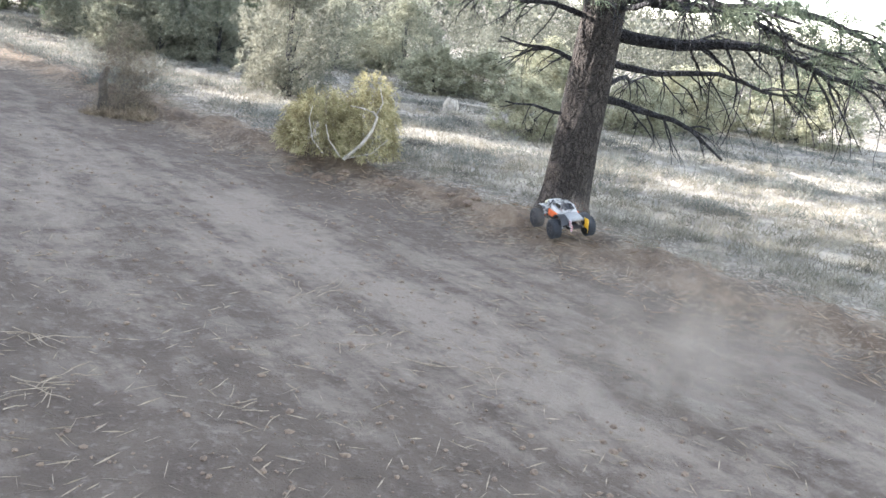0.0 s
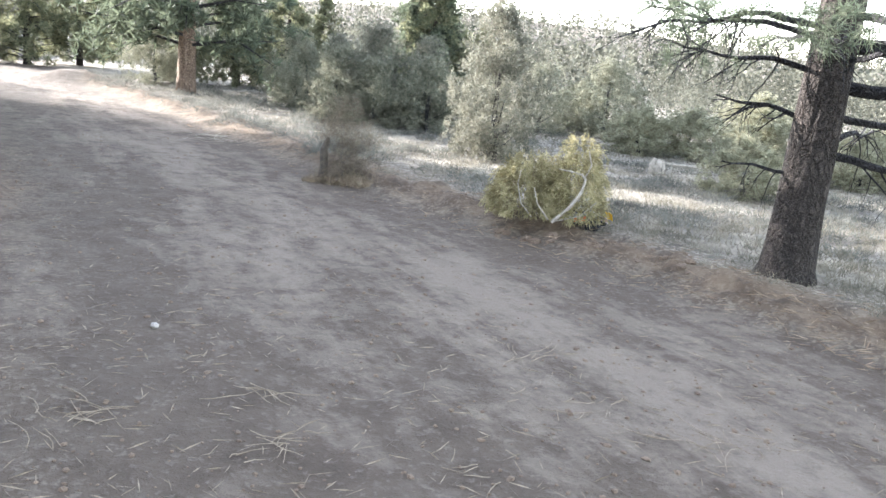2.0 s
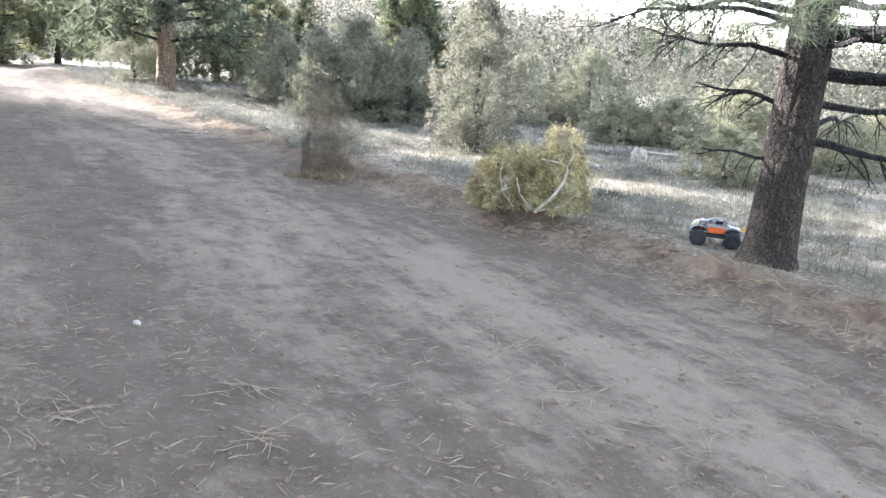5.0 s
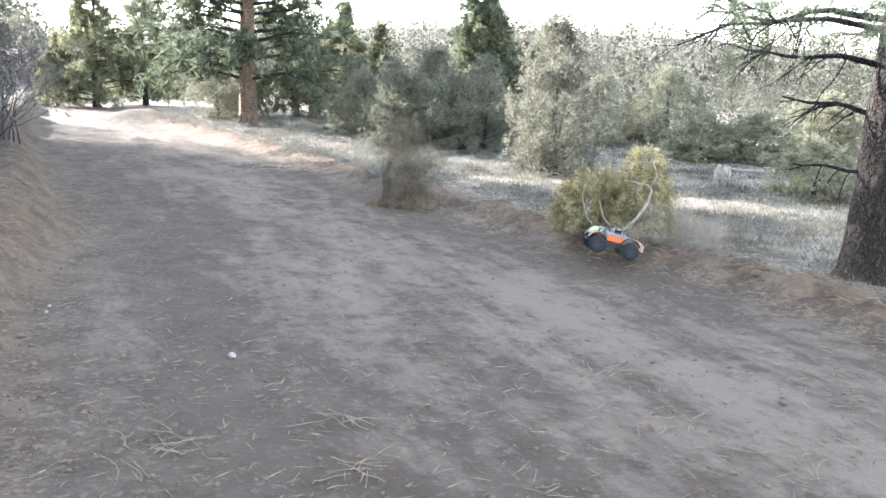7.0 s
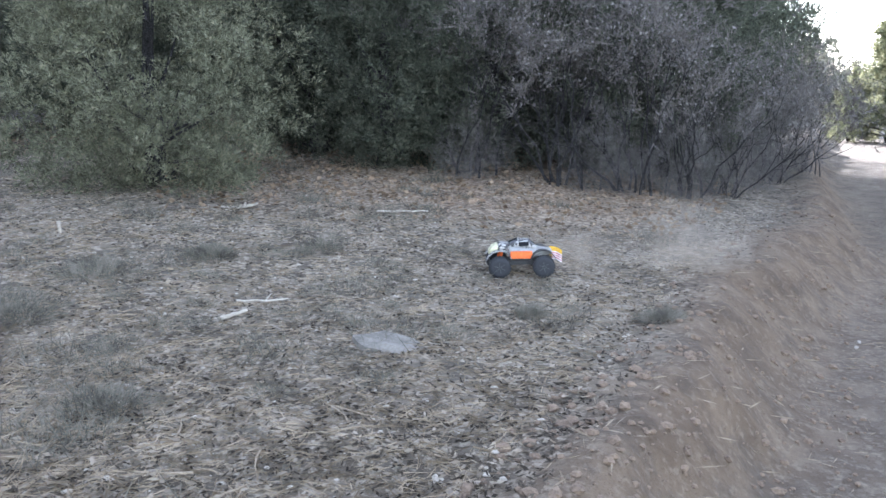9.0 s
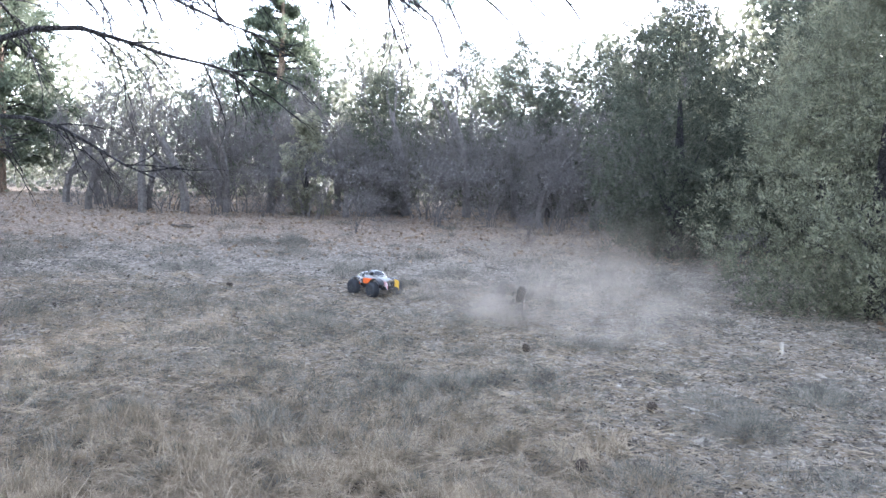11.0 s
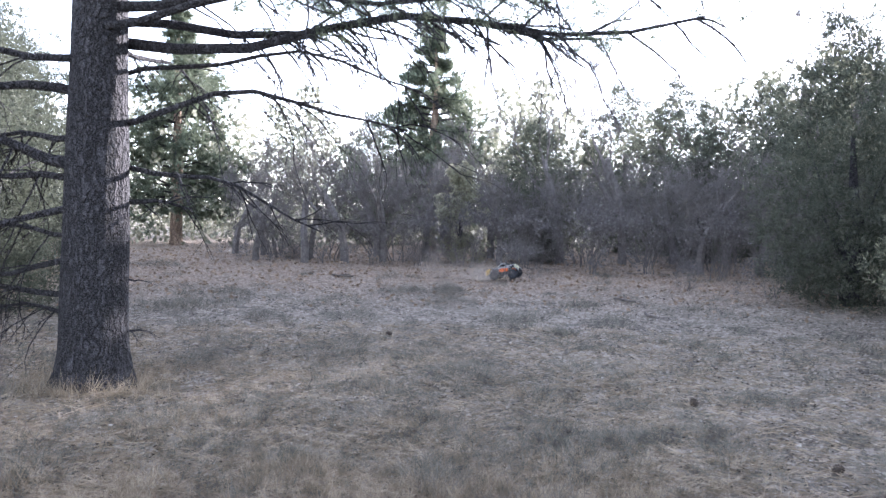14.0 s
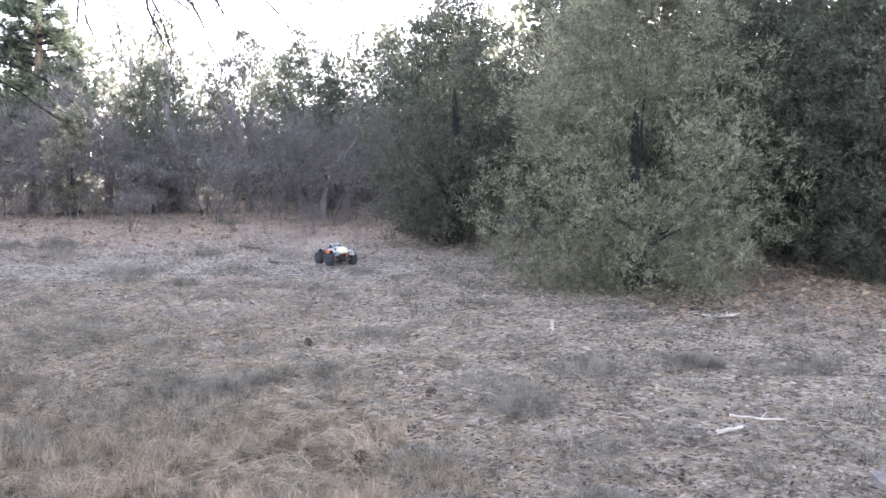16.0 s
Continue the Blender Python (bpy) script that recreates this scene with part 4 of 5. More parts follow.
def snag_shrub():
    x, y = -4.2, 11.65
    g = height(x, y)
    sh = juniper("dry_shrub", "dry grey-brown shrub around a burnt stump", 19, 0.98, 0.80, 150, 46, 0.09, M_SHRUB, 0.3, 0.02, "", 0.05, 0.11)
    tagged(sh, category="shrub")
    sh.matrix_world = pose(x, y, g, 0, 0, 0)
    rng, bd = random.Random(4), Builder()
    bd.tube([(0, 0, -0.05), (0.02, 0, 0.2), (0.0, 0, 0.42), (0.05, 0, 0.6)], [0.07, 0.06, 0.05, 0.025], 9, 0.2, rng)
    st = bd.link("burnt_stump", M_WOOD_DARK)
    st.matrix_world = pose(x - 0.24, y - 0.12, g, 0, 3, 0)
    tagged(st, "charred dark stump standing in a shrub", "stump")


snag_shrub()


def white_stump():
    rng, bd = random.Random(9), Builder()
    for i in range(5):
        a = i * 1.26
        bd.tube([(0.08 * math.cos(a), 0.06 * math.sin(a), -0.05), (0.09 * math.cos(a), 0.07 * math.sin(a), 0.15), (0.07 * math.cos(a), 0.05 * math.sin(a), 0.24 + 0.05 * rng.random())], [0.075, 0.06, 0.03], 7, 0.15, rng)
    ob = bd.link("stump", M_WOOD_PALE)
    ob.matrix_world = pose(-0.12, 16.2, height(-0.12, 16.2), 0, 6, 0)
    tagged(ob, "bleached split stump standing in the meadow", "stump")


white_stump()


def twig_pile(x, y, size, n, seed, mat, label):
    pr, bd = random.Random(seed), Builder()
    for _ in range(n):
        a, o = pr.uniform(0, 6.28), pr.uniform(0, size * 0.75)
        b = pr.uniform(0, 6.28)
        c = Vector((o * math.cos(b), o * math.sin(b), 0.006))
        d, s = Vector((math.cos(a), math.sin(a), 0)), Vector((-math.sin(a), math.cos(a), 0))
        L, k = size * pr.uniform(0.2, 0.6), pr.uniform(-0.8, 0.8)
        bd.tube([c + d * L * (i / 4 - 0.5) + s * k * L * (i / 4) ** 2 + Vector((0, 0, 0.03 * size * pr.random())) for i in range(5)], [0.0026, 0.0026, 0.0024, 0.002, 0.0012], 4)
    ob = bd.link("twig_pile", mat)
    ob.matrix_world = pose(x, y, height(x, y), 0, 0, 0)
    tagged(ob, label, "twigs", "scattered twigs", "stuff")


twig_pile(-1.66, 4.05, 0.34, 16, 1, M_TWIG, "small heap of curled dry twigs on the road")
twig_pile(0.38, 4.89, 0.55, 14, 2, M_TWIG, "scatter of dry twigs on the road")
twig_pile(-0.75, 4.2, 0.3, 7, 3, M_TWIG, "few dry twigs on the road")
twig_pile(-2.6, 3.9, 0.5, 16, 4, M_TWIG, "scatter of dry twigs on the road")
twig_pile(-0.9, 6.0, 0.5, 9, 5, M_TWIG, "few dry twigs on the road")
twig_pile(-0.4, 5.2, 0.4, 8, 6, M_TWIG, "few dry twigs on the road")
twig_pile(-1.9, 4.6, 0.5, 9, 7, M_TWIG, "few dry twigs on the road")
twig_pile(-7.7, 14.6, 1.1, 34, 8, M_WOOD_PALE, "heap of dead pale branches beside the road")
twig_pile(-3.44, 2.18, 0.2, 14, 9, M_WOOD_DARK, "small dark heap of leaves and twigs")


# ---- loose stuff too fine to count ----
def spots(rng, n, r0, r1, az0, az1, want, power=1.0):
    """n random places by distance and compass where want(left, right) holds, thinning with distance."""
    r = r0 * (r1 / r0) ** (rng.uniform(0, 1, n) ** power)
    az = np.radians(rng.uniform(az0, az1, n))
    x, y = -r * np.sin(az), r * np.cos(az)
    ok = want(beside(x, y, CREST), -beside(x, y, EDGE), r, np.degrees(az))
    x, y = x[ok], y[ok]
    return np.stack([x, y, land(x, y)[0]], 1)


def lying(rng, n, tilt=0.15):
    a = rng.uniform(0, 6.283, n)
    return np.stack([np.cos(a), np.sin(a), rng.uniform(-0.02, tilt, n)], 1)


def tufts(bd, c, rng, per, size, spread, width, up=0.9):
    k = rng.uniform(0.6, 1.4, len(c))
    q = np.repeat(c, per, 0)
    q = q + np.concatenate([rng.normal(size=(len(q), 2)) * spread * np.repeat(k, per)[:, None], np.zeros((len(q), 1))], 1)
    q[:, 2] = land(q[:, 0], q[:, 1])[0] - 0.005
    d = rng.normal(size=(len(q), 3)) * 0.55
    d[:, 2] = np.abs(d[:, 2]) * 0.4 + up
    bd.blades(q, d, size * np.repeat(k, per), width, rng)


rng = np.random.RandomState(77)
bd = Builder()
c = spots(rng, 66000, 2.0, 11, 80, 165, lambda l, r, d, a: (l > 0.5) & (a > 80 + rng.uniform(0, 26, len(a))), 0.9)
bd.blades(c + np.array([0, 0, 0.006]), lying(rng, len(c), 0.35), np.full(len(c), 0.19), 0.0036, rng)
c = spots(rng, 34000, 2.0, 9, 35, 108, lambda l, r, d, a: (l > 0.35) & (a < 82 + rng.uniform(0, 26, len(a))), 0.9)
bd.blades(c + np.array([0, 0, 0.005]), lying(rng, len(c), 0.2), np.full(len(c), 0.13), 0.003, rng)
c = spots(rng, 80000, 2.0, 7.5, 98, 165, lambda l, r, d, a: (l > 0.5) & (d < 4.5 + rng.uniform(0, 3, len(d))), 0.9)
bd.blades(c + np.array([0, 0, 0.010]), lying(rng, len(c), 0.45), np.full(len(c), 0.16), 0.0026, rng)
tagged(bd.link("dry_straw", M_STRAW), "flattened dry straw covering the clearing", "dry grass", kind="stuff")

bd = Builder()
c = spots(rng, 44000, 2.0, 16, 28, 150, lambda l, r, d, a: (l > 0.25), 1.0)
bd.kites(c + np.array([0, 0, 0.008]), lying(rng, len(c), 0.3), 0.042, 0.008, rng)
tagged(bd.link("leaf_litter", M_LEAFLITTER), "pale fallen leaves and wood chips on turf", "leaf litter", kind="stuff")

bd = Builder()
c = spots(rng, 26000, 8.5, 24, 30, 160, lambda l, r, d, a: (l > 1.0) & ((d > 12 + rng.uniform(0, 4.5, len(d))) | ((a < 82) & (d > 8.3 + rng.uniform(0, 1.8, len(d))))), 1.0)
bd.kites(c + np.array([0, 0, 0.01]), lying(rng, len(c), 0.4), 0.075, 0.022, rng)
tagged(bd.link("oak_litter", M_RUSTLEAF), "rust-brown oak leaves under the trees", "leaf litter", kind="stuff")

bd = Builder()
c = spots(rng, 52000, 2.2, 15, 28, 165, lambda l, r, d, a: (l > 0.1), 0.9)
bd.kites(c + np.array([0, 0, 0.007]), lying(rng, len(c), 0.35), 0.038, 0.006, rng)
tagged(bd.link("dark_litter", M_DARKBITS), "dark bits of bark and rotted leaf on turf", "leaf litter", kind="stuff")

bd = Builder()
prng = random.Random(12)
for q in spots(rng, 2600, 2.4, 14, 28, 160, lambda l, r, d, a: (l > 0.25), 0.85):
    bd.lump((q[0], q[1], q[2] + 0.004), 0.006 + 0.013 * prng.random() ** 2, prng, 0.5)
tagged(bd.link("chips", M_CHIP), "pale chips of wood and stone on turf", "wood chips", kind="stuff")

bd = Builder()
for i in range(420):
    q = spots(rng, 40, 2.6, 15, 28, 165, lambda l, r, d, a: (l > 0.3), 0.9)[0]
    a, L, k = prng.uniform(0, 6.28), prng.uniform(0.08, 0.30), prng.uniform(-0.3, 0.3)
    d, e = Vector((math.cos(a), math.sin(a), 0)), Vector((-math.sin(a), math.cos(a), 0))
    bd.tube([Vector(q) + d * L * (j / 3 - 0.5) + e * k * L * (j / 3) ** 2 + Vector((0, 0, 0.006 + 0.012 * prng.random())) for j in range(4)], [0.005, 0.005, 0.004, 0.002], 4)
tagged(bd.link("clearing_twigs", M_TWIG), "broken twigs strewn over the clearing", "twigs", kind="stuff")


def mounds(bd, c, r, h, per, length, width, rng):
    """Low cushions of fine twigs, each about r across and h high."""
    n = len(c)
    r, h = np.broadcast_to(r, n), np.broadcast_to(h, n)
    k = rng.uniform(0.7, 1.25, n)
    a, u = rng.uniform(0, 6.283, (n, per)), rng.uniform(0, 1, (n, per)) ** 0.6
    top = np.sqrt(np.clip(1 - u * u, 0, 1)) * rng.uniform(0.2, 0.9, (n, per))
    rad = u * (r * k)[:, None] * rng.uniform(0.8, 1.25, (n, per))
    x, y = c[:, :1] + rad * np.cos(a), c[:, 1:2] + rad * np.sin(a)
    g = land(x.ravel(), y.ravel())[0].reshape(x.shape)
    q = np.stack([x, y, g + top * (h * k)[:, None]], -1).reshape(-1, 3)
    d = np.stack([np.cos(a) * u, np.sin(a) * u, 0.25 + top], -1).reshape(-1, 3) + unit(rng, n * per) * 0.7
    bd.blades(q, d, np.full(n * per, length), width, rng)


SAGE_SPOTS = [(-10.66, -6.99, 0.42), (-8.95, -6.86, 0.40), (-12.45, -6.17, 0.32), (-10.4, -4.3, 0.34), (-10.44, -8.64, 0.38), (-7.88, -2.76, 0.40), (-7.45, -3.49, 0.38), (-7.8, -5.0, 0.34), (-6.28, -1.79, 0.26), (-4.92, -3.49, 0.22),
              (-12.26, -11.8, 0.3), (-7.04, 0.59, 0.28), (-6.12, 0.12, 0.32), (-4.43, 0.46, 0.22), (-7.04, 1.43, 0.18), (-4.63, 3.67, 0.14), (-5.17, 3.08, 0.10), (-6.44, -0.12, 0.28), (-4.85, -0.34, 0.28), (-6.75, 0.63, 0.28),
              (-5.98, 0.1, 0.26), (-7.16, 1.43, 0.2), (-7.12, 2.28, 0.22), (-12.66, -6.32, 0.28), (-12.2, -6.7, 0.25), (-5.09, -2.55, 0.22), (-11.4, -5.6, 0.3), (-9.6, -6.0, 0.36), (-9.2, -8.2, 0.36)]
bd = Builder()
c = np.array(SAGE_SPOTS)
mounds(bd, c[:, :2], c[:, 2], c[:, 2] * 0.42, 1000, 0.07, 0.0017, rng)
c = spots(rng, 320, 4.0, 19, 60, 160, lambda l, r, d, a: l > 1.2, 0.8)
mounds(bd, c[:, :2], 0.15, 0.06, 240, 0.05, 0.0016, rng)
tagged(bd.link("sage_mounds", M_TUFT), "low grey cushions of sage in the clearing", "sage", kind="stuff")

bd = Builder()
c = spots(rng, 2300, 10.5, 30, -45, 45, lambda l, r, d, a: (r > 1.0) & (r < 15) & (np.sin(d * 2.3 + a * 0.21) + rng.uniform(-1, 1, len(d)) > 0.1), 0.9)
mounds(bd, c[:, :2], 0.24, 0.10, 110, 0.09, 0.005, rng)
c = spots(rng, 500, 11.5, 30, 18, 42, lambda l, r, d, a: (r > 0.3) & (r < 3.5), 1.0)
mounds(bd, c[:, :2], 0.3, 0.17, 130, 0.11, 0.005, rng)
tagged(bd.link("meadow_sage", M_MEADOWSAGE), "low grey-green sage over the meadow", "sage", kind="stuff")

bd = Builder()
c = spots(rng, 170, 3.0, 17, 50, 160, lambda l, r, d, a: l > 0.8, 0.75)
tufts(bd, c, rng, 120, 0.13, 0.11, 0.003, 0.6)
c = spots(rng, 90, 5.0, 13, 100, 145, lambda l, r, d, a: l > 0.8, 0.9)
tufts(bd, c, rng, 140, 0.12, 0.16, 0.003, 0.6)
tagged(bd.link("sage_tufts", M_TUFT), "low grey tufts of sage and dead grass", "grass tufts", kind="stuff")

bd = Builder()
c = spots(rng, 240, 2.3, 6.0, 92, 165, lambda l, r, d, a: l > 0.5, 1.0)
tufts(bd, c, rng, 110, 0.15, 0.07, 0.0024, 0.8)
c = np.array([(-5.6 + 0.45 * math.cos(t), -5.97 + 0.45 * math.sin(t), 0.0) for t in np.arange(0, 6.28, 0.25)])
tufts(bd, c, rng, 60, 0.16, 0.12, 0.0026, 0.8)
c = spots(rng, 420, 2.6, 9.0, 104, 165, lambda l, r, d, a: l > 0.8, 1.0)
tufts(bd, c, rng, 60, 0.09, 0.10, 0.0022, 0.5)
c = np.array([(-4.5 + 0.17 * i, 11.32 + 0.06 * (i % 2), 0.0) for i in range(5)])
tufts(bd, c, rng, 160, 0.17, 0.06, 0.004, 0.5)
tagged(bd.link("straw_tufts", M_STRAW), "straw-coloured tufts of dead grass", "grass tufts", kind="stuff")

bd = Builder()
c = spots(rng, 9000, 8.0, 34, -45, 42, lambda l, r, d, a: r > 1.3, 0.9)
tufts(bd, c, rng, 15, 0.09, 0.12, 0.006, 0.5)
tagged(bd.link("meadow_tufts", M_SAGE), "pale grey tufts of grass over the meadow", "grass tufts", kind="stuff")

bd = Builder()
c = spots(rng, 3000, 6.0, 30, -45, 42, lambda l, r, d, a: (r > 0.6) & (r < 9), 1.0)
tufts(bd, c, rng, 22, 0.10, 0.07, 0.0035, 0.8)
tagged(bd.link("meadow_straw", M_SAGE), "standing dry grass at the meadow's edge", "dry grass", kind="stuff")

bd = Builder()
c = spots(rng, 9000, 6.0, 20, -45, 36, lambda l, r, d, a: (r > -0.35) & (r < 0.85), 1.2)
bd.kites(c + np.array([0, 0, 0.01]), lying(rng, len(c), 0.35), 0.17, 0.0042, rng)
tagged(bd.link("needle_litter", M_RUSTLEAF), "brown pine needles heaped along the bank", "pine needles", kind="stuff")

bd = Builder()
c = spots(rng, 3600, 2.2, 14, -40, 60, lambda l, r, d, a: (l < 0.3) & (r < 0.2), 0.7)
bd.kites(c + np.array([0, 0, 0.004]), lying(rng, len(c), 0.12), 0.12, 0.0034, rng)
tagged(bd.link("road_twigs", M_TWIG), "dry needles and straws strewn on the road", "twigs", kind="stuff")

bd = Builder()
prng = random.Random(3)
for q in spots(rng, 4200, 2.2, 16, -40, 62, lambda l, r, d, a: (l < 0.5) & (r < 0.5), 0.75):
    bd.lump((q[0], q[1], q[2] + 0.003), 0.006 + 0.016 * prng.random() ** 3, prng, 0.7)
for q in spots(rng, 3600, 2.2, 12, 20, 70, lambda l, r, d, a: (l > -0.9) & (l < 0.4), 0.8):
    bd.lump((q[0], q[1], q[2] + 0.004), 0.006 + 0.030 * prng.random() ** 3, prng, 0.7)
tagged(bd.link("gravel", M_CLOD), "small stones and crumbs of earth on the road", "gravel", kind="stuff")


# ---- the radio-controlled truck ----
def plain(name, c, rough, metal=0.0):
    m = Mat(name, rough)
    n = m.noise(60)
    m.color(m.mix(m.ramp(n, 0.35, 0.7), c, tuple(v * 0.72 for v in c)))
    m.b.inputs["Metallic"].default_value = metal
    m.b.inputs["Specular IOR Level"].default_value = 0.5
    return m.m


T_SILVER = plain("shell_silver", (0.31, 0.31, 0.31), 0.35, 0.15)
T_ORANGE = plain("shell_orange", (0.85, 0.16, 0.03), 0.4)
T_CREAM = plain("shell_cream", (0.56, 0.54, 0.36), 0.4)
T_BLACK = plain("black_plastic", (0.022, 0.022, 0.025), 0.5)
T_TYRE = plain("tyre_rubber", (0.022, 0.024, 0.03), 0.8)
T_STEEL = plain("steel", (0.45, 0.45, 0.46), 0.3, 0.9)
T_RIM = plain("rim_grey", (0.035, 0.035, 0.04), 0.4)
T_YELLOW = plain("flag_yellow", (0.72, 0.42, 0.02), 0.7)
T_WHITE = plain("flag_white", (0.72, 0.68, 0.70), 0.8)
T_RED = plain("flag_red", (0.45, 0.12, 0.13), 0.8)
T_GLASS = plain("window_black", (0.015, 0.017, 0.022), 0.12)


def loft(sections, n=5):
    """A shell through sections (x, half width, low, high) with rounded shoulders."""
    bm = bmesh.new()
    rings = []
    for x, w, lo, hi in sections:
        prof = [(-w * 0.92, lo), (-w, lo + (hi - lo) * 0.45), (-w * 0.9, lo + (hi - lo) * 0.8), (-w * 0.65, hi), (0, hi + 0.004), (w * 0.65, hi), (w * 0.9, lo + (hi - lo) * 0.8), (w, lo + (hi - lo) * 0.45), (w * 0.92, lo)]
        rings.append([bm.verts.new((x, y, z)) for y, z in prof])
    for a, b in zip(rings, rings[1:]):
        k = len(a)
        for i in range(k):
            bm.faces.new((a[i], a[(i + 1) % k], b[(i + 1) % k], b[i]))
    bm.faces.new(rings[0][::-1])
    bm.faces.new(rings[-1])
    bmesh.ops.recalc_face_normals(bm, faces=bm.faces)
    return bm


def box(x0, x1, y0, y1, z0, z1, bevel=0.004):
    bm = bmesh.new()
    bmesh.ops.create_cube(bm, size=1.0, matrix=Matrix.Translation(((x0 + x1) / 2, (y0 + y1) / 2, (z0 + z1) / 2)) @ Matrix.Diagonal((x1 - x0, y1 - y0, z1 - z0, 1)))
    bmesh.ops.bevel(bm, geom=bm.edges[:], offset=bevel, segments=2, affect="EDGES")
    return bm


def revolve(profile, n=28):
    """Turned about the y axis: profile of (y, radius)."""
    bm = bmesh.new()
    rings = [[bm.verts.new((r * math.cos(6.2832 * i / n), y, r * math.sin(6.2832 * i / n))) for i in range(n)] for y, r in profile]
    for a, b in zip(rings, rings[1:]):
        for i in range(n):
            bm.faces.new((a[i], a[(i + 1) % n], b[(i + 1) % n], b[i]))
    bm.faces.new(rings[0][::-1])
    bm.faces.new(rings[-1])
    bmesh.ops.recalc_face_normals(bm, faces=bm.faces)
    return bm


WR, AX, TR = 0.078, 0.163, 0.160      # wheel radius, axles fore and aft, half track


def camo(name, a, b):
    m = Mat(name, 0.35)
    n = m.noise(26.0, 3.0, 0.7)
    m.color(m.mix(m.ramp(n, 0.49, 0.52), a, b))
    m.b.inputs["Specular IOR Level"].default_value = 0.5
    return m.m


T_CAMO = camo("shell_printed", (0.33, 0.325, 0.315), (0.022, 0.022, 0.026))
truck = thing("toy_truck", "radio-controlled truck with silver shell, orange sides and flags", "toy truck")
part("chassis", box(-0.20, 0.20, -0.055, 0.055, 0.070, 0.115, 0.01), T_BLACK, truck)
shell = part("body_shell", loft([(-0.235, 0.074, 0.152, 0.182), (-0.14, 0.084, 0.140, 0.196), (-0.05, 0.100, 0.122, 0.203), (0.065, 0.098, 0.122, 0.214), (0.085, 0.076, 0.150, 0.222)]), T_SILVER, truck, smooth=True)
part("bonnet", loft([(0.087, 0.075, 0.165, 0.232), (0.14, 0.078, 0.185, 0.238), (0.168, 0.076, 0.185, 0.232)]), T_CAMO, truck, "silver bonnet printed with black patches", True)
part("nose", loft([(0.170, 0.075, 0.184, 0.231), (0.212, 0.072, 0.176, 0.214), (0.238, 0.058, 0.158, 0.178)]), T_CREAM, truck, "pale yellow nose", True)
cab = part("cab", loft([(-0.125, 0.066, 0.192, 0.204), (-0.070, 0.066, 0.196, 0.258), (0.015, 0.062, 0.200, 0.264), (0.090, 0.070, 0.205, 0.234)]), T_CAMO, truck, smooth=True)
part("windscreen", loft([(0.020, 0.053, 0.240, 0.2655), (0.055, 0.058, 0.222, 0.2535), (0.086, 0.060, 0.212, 0.2385)]), T_GLASS, cab)
part("rear_window", loft([(-0.112, 0.050, 0.200, 0.2215), (-0.092, 0.050, 0.205, 0.2395), (-0.074, 0.050, 0.215, 0.2555)]), T_GLASS, cab)


def fender(sx, sy, mat):
    """A curved strip over a wheel."""
    bm = bmesh.new()
    rows = []
    for i in range(9):
        t = math.radians(20 + 17.5 * i)
        rows.append([bm.verts.new((sx * AX + r * math.cos(t), sy * y, WR + 0.020 + r * math.sin(t))) for r, y in ((0.098, 0.072), (0.098, 0.142), (0.093, 0.142), (0.093, 0.072))])
    for p, q in zip(rows, rows[1:]):
        for i in range(4):
            bm.faces.new((p[i], p[(i + 1) % 4], q[(i + 1) % 4], q[i]))
    bm.faces.new(rows[0])
    bm.faces.new(rows[-1][::-1])
    bmesh.ops.recalc_face_normals(bm, faces=bm.faces)
    part("fender", bm, mat, truck)


for s in (-1, 1):
    part("side_window", box(-0.062, 0.012, s * 0.0640 - 0.004, s * 0.0640 + 0.004, 0.216, 0.248, 0.002), T_GLASS, cab)
    part("side_panel", box(-0.085, 0.078, s * 0.099 - 0.004, s * 0.099 + 0.004, 0.126, 0.184, 0.004), T_ORANGE, truck, "bright orange side panel")
    fender(1, s, T_CAMO)
    fender(-1, s, T_BLACK)
part("front_bumper", box(0.225, 0.255, -0.07, 0.07, 0.085, 0.115, 0.006), T_BLACK, truck)
part("rear_bumper", box(-0.250, -0.215, -0.06, 0.06, 0.090, 0.115, 0.006), T_BLACK, truck)
for sx in (-1, 1):
    axle = Builder()
    axle.tube([(sx * AX, -0.13, WR), (sx * AX, 0.13, WR)], [0.010, 0.010], 8)
    axle.link("axle", T_STEEL, truck)
    for sy in (-1, 1):
        sh = Builder()
        sh.tube([(sx * AX, sy * 0.095, WR + 0.01), (sx * 0.140, sy * 0.060, 0.175)], [0.010, 0.012], 8)
        sh.link("shock_absorber", T_ORANGE if sx > 0 else T_STEEL, truck)
wheels = []
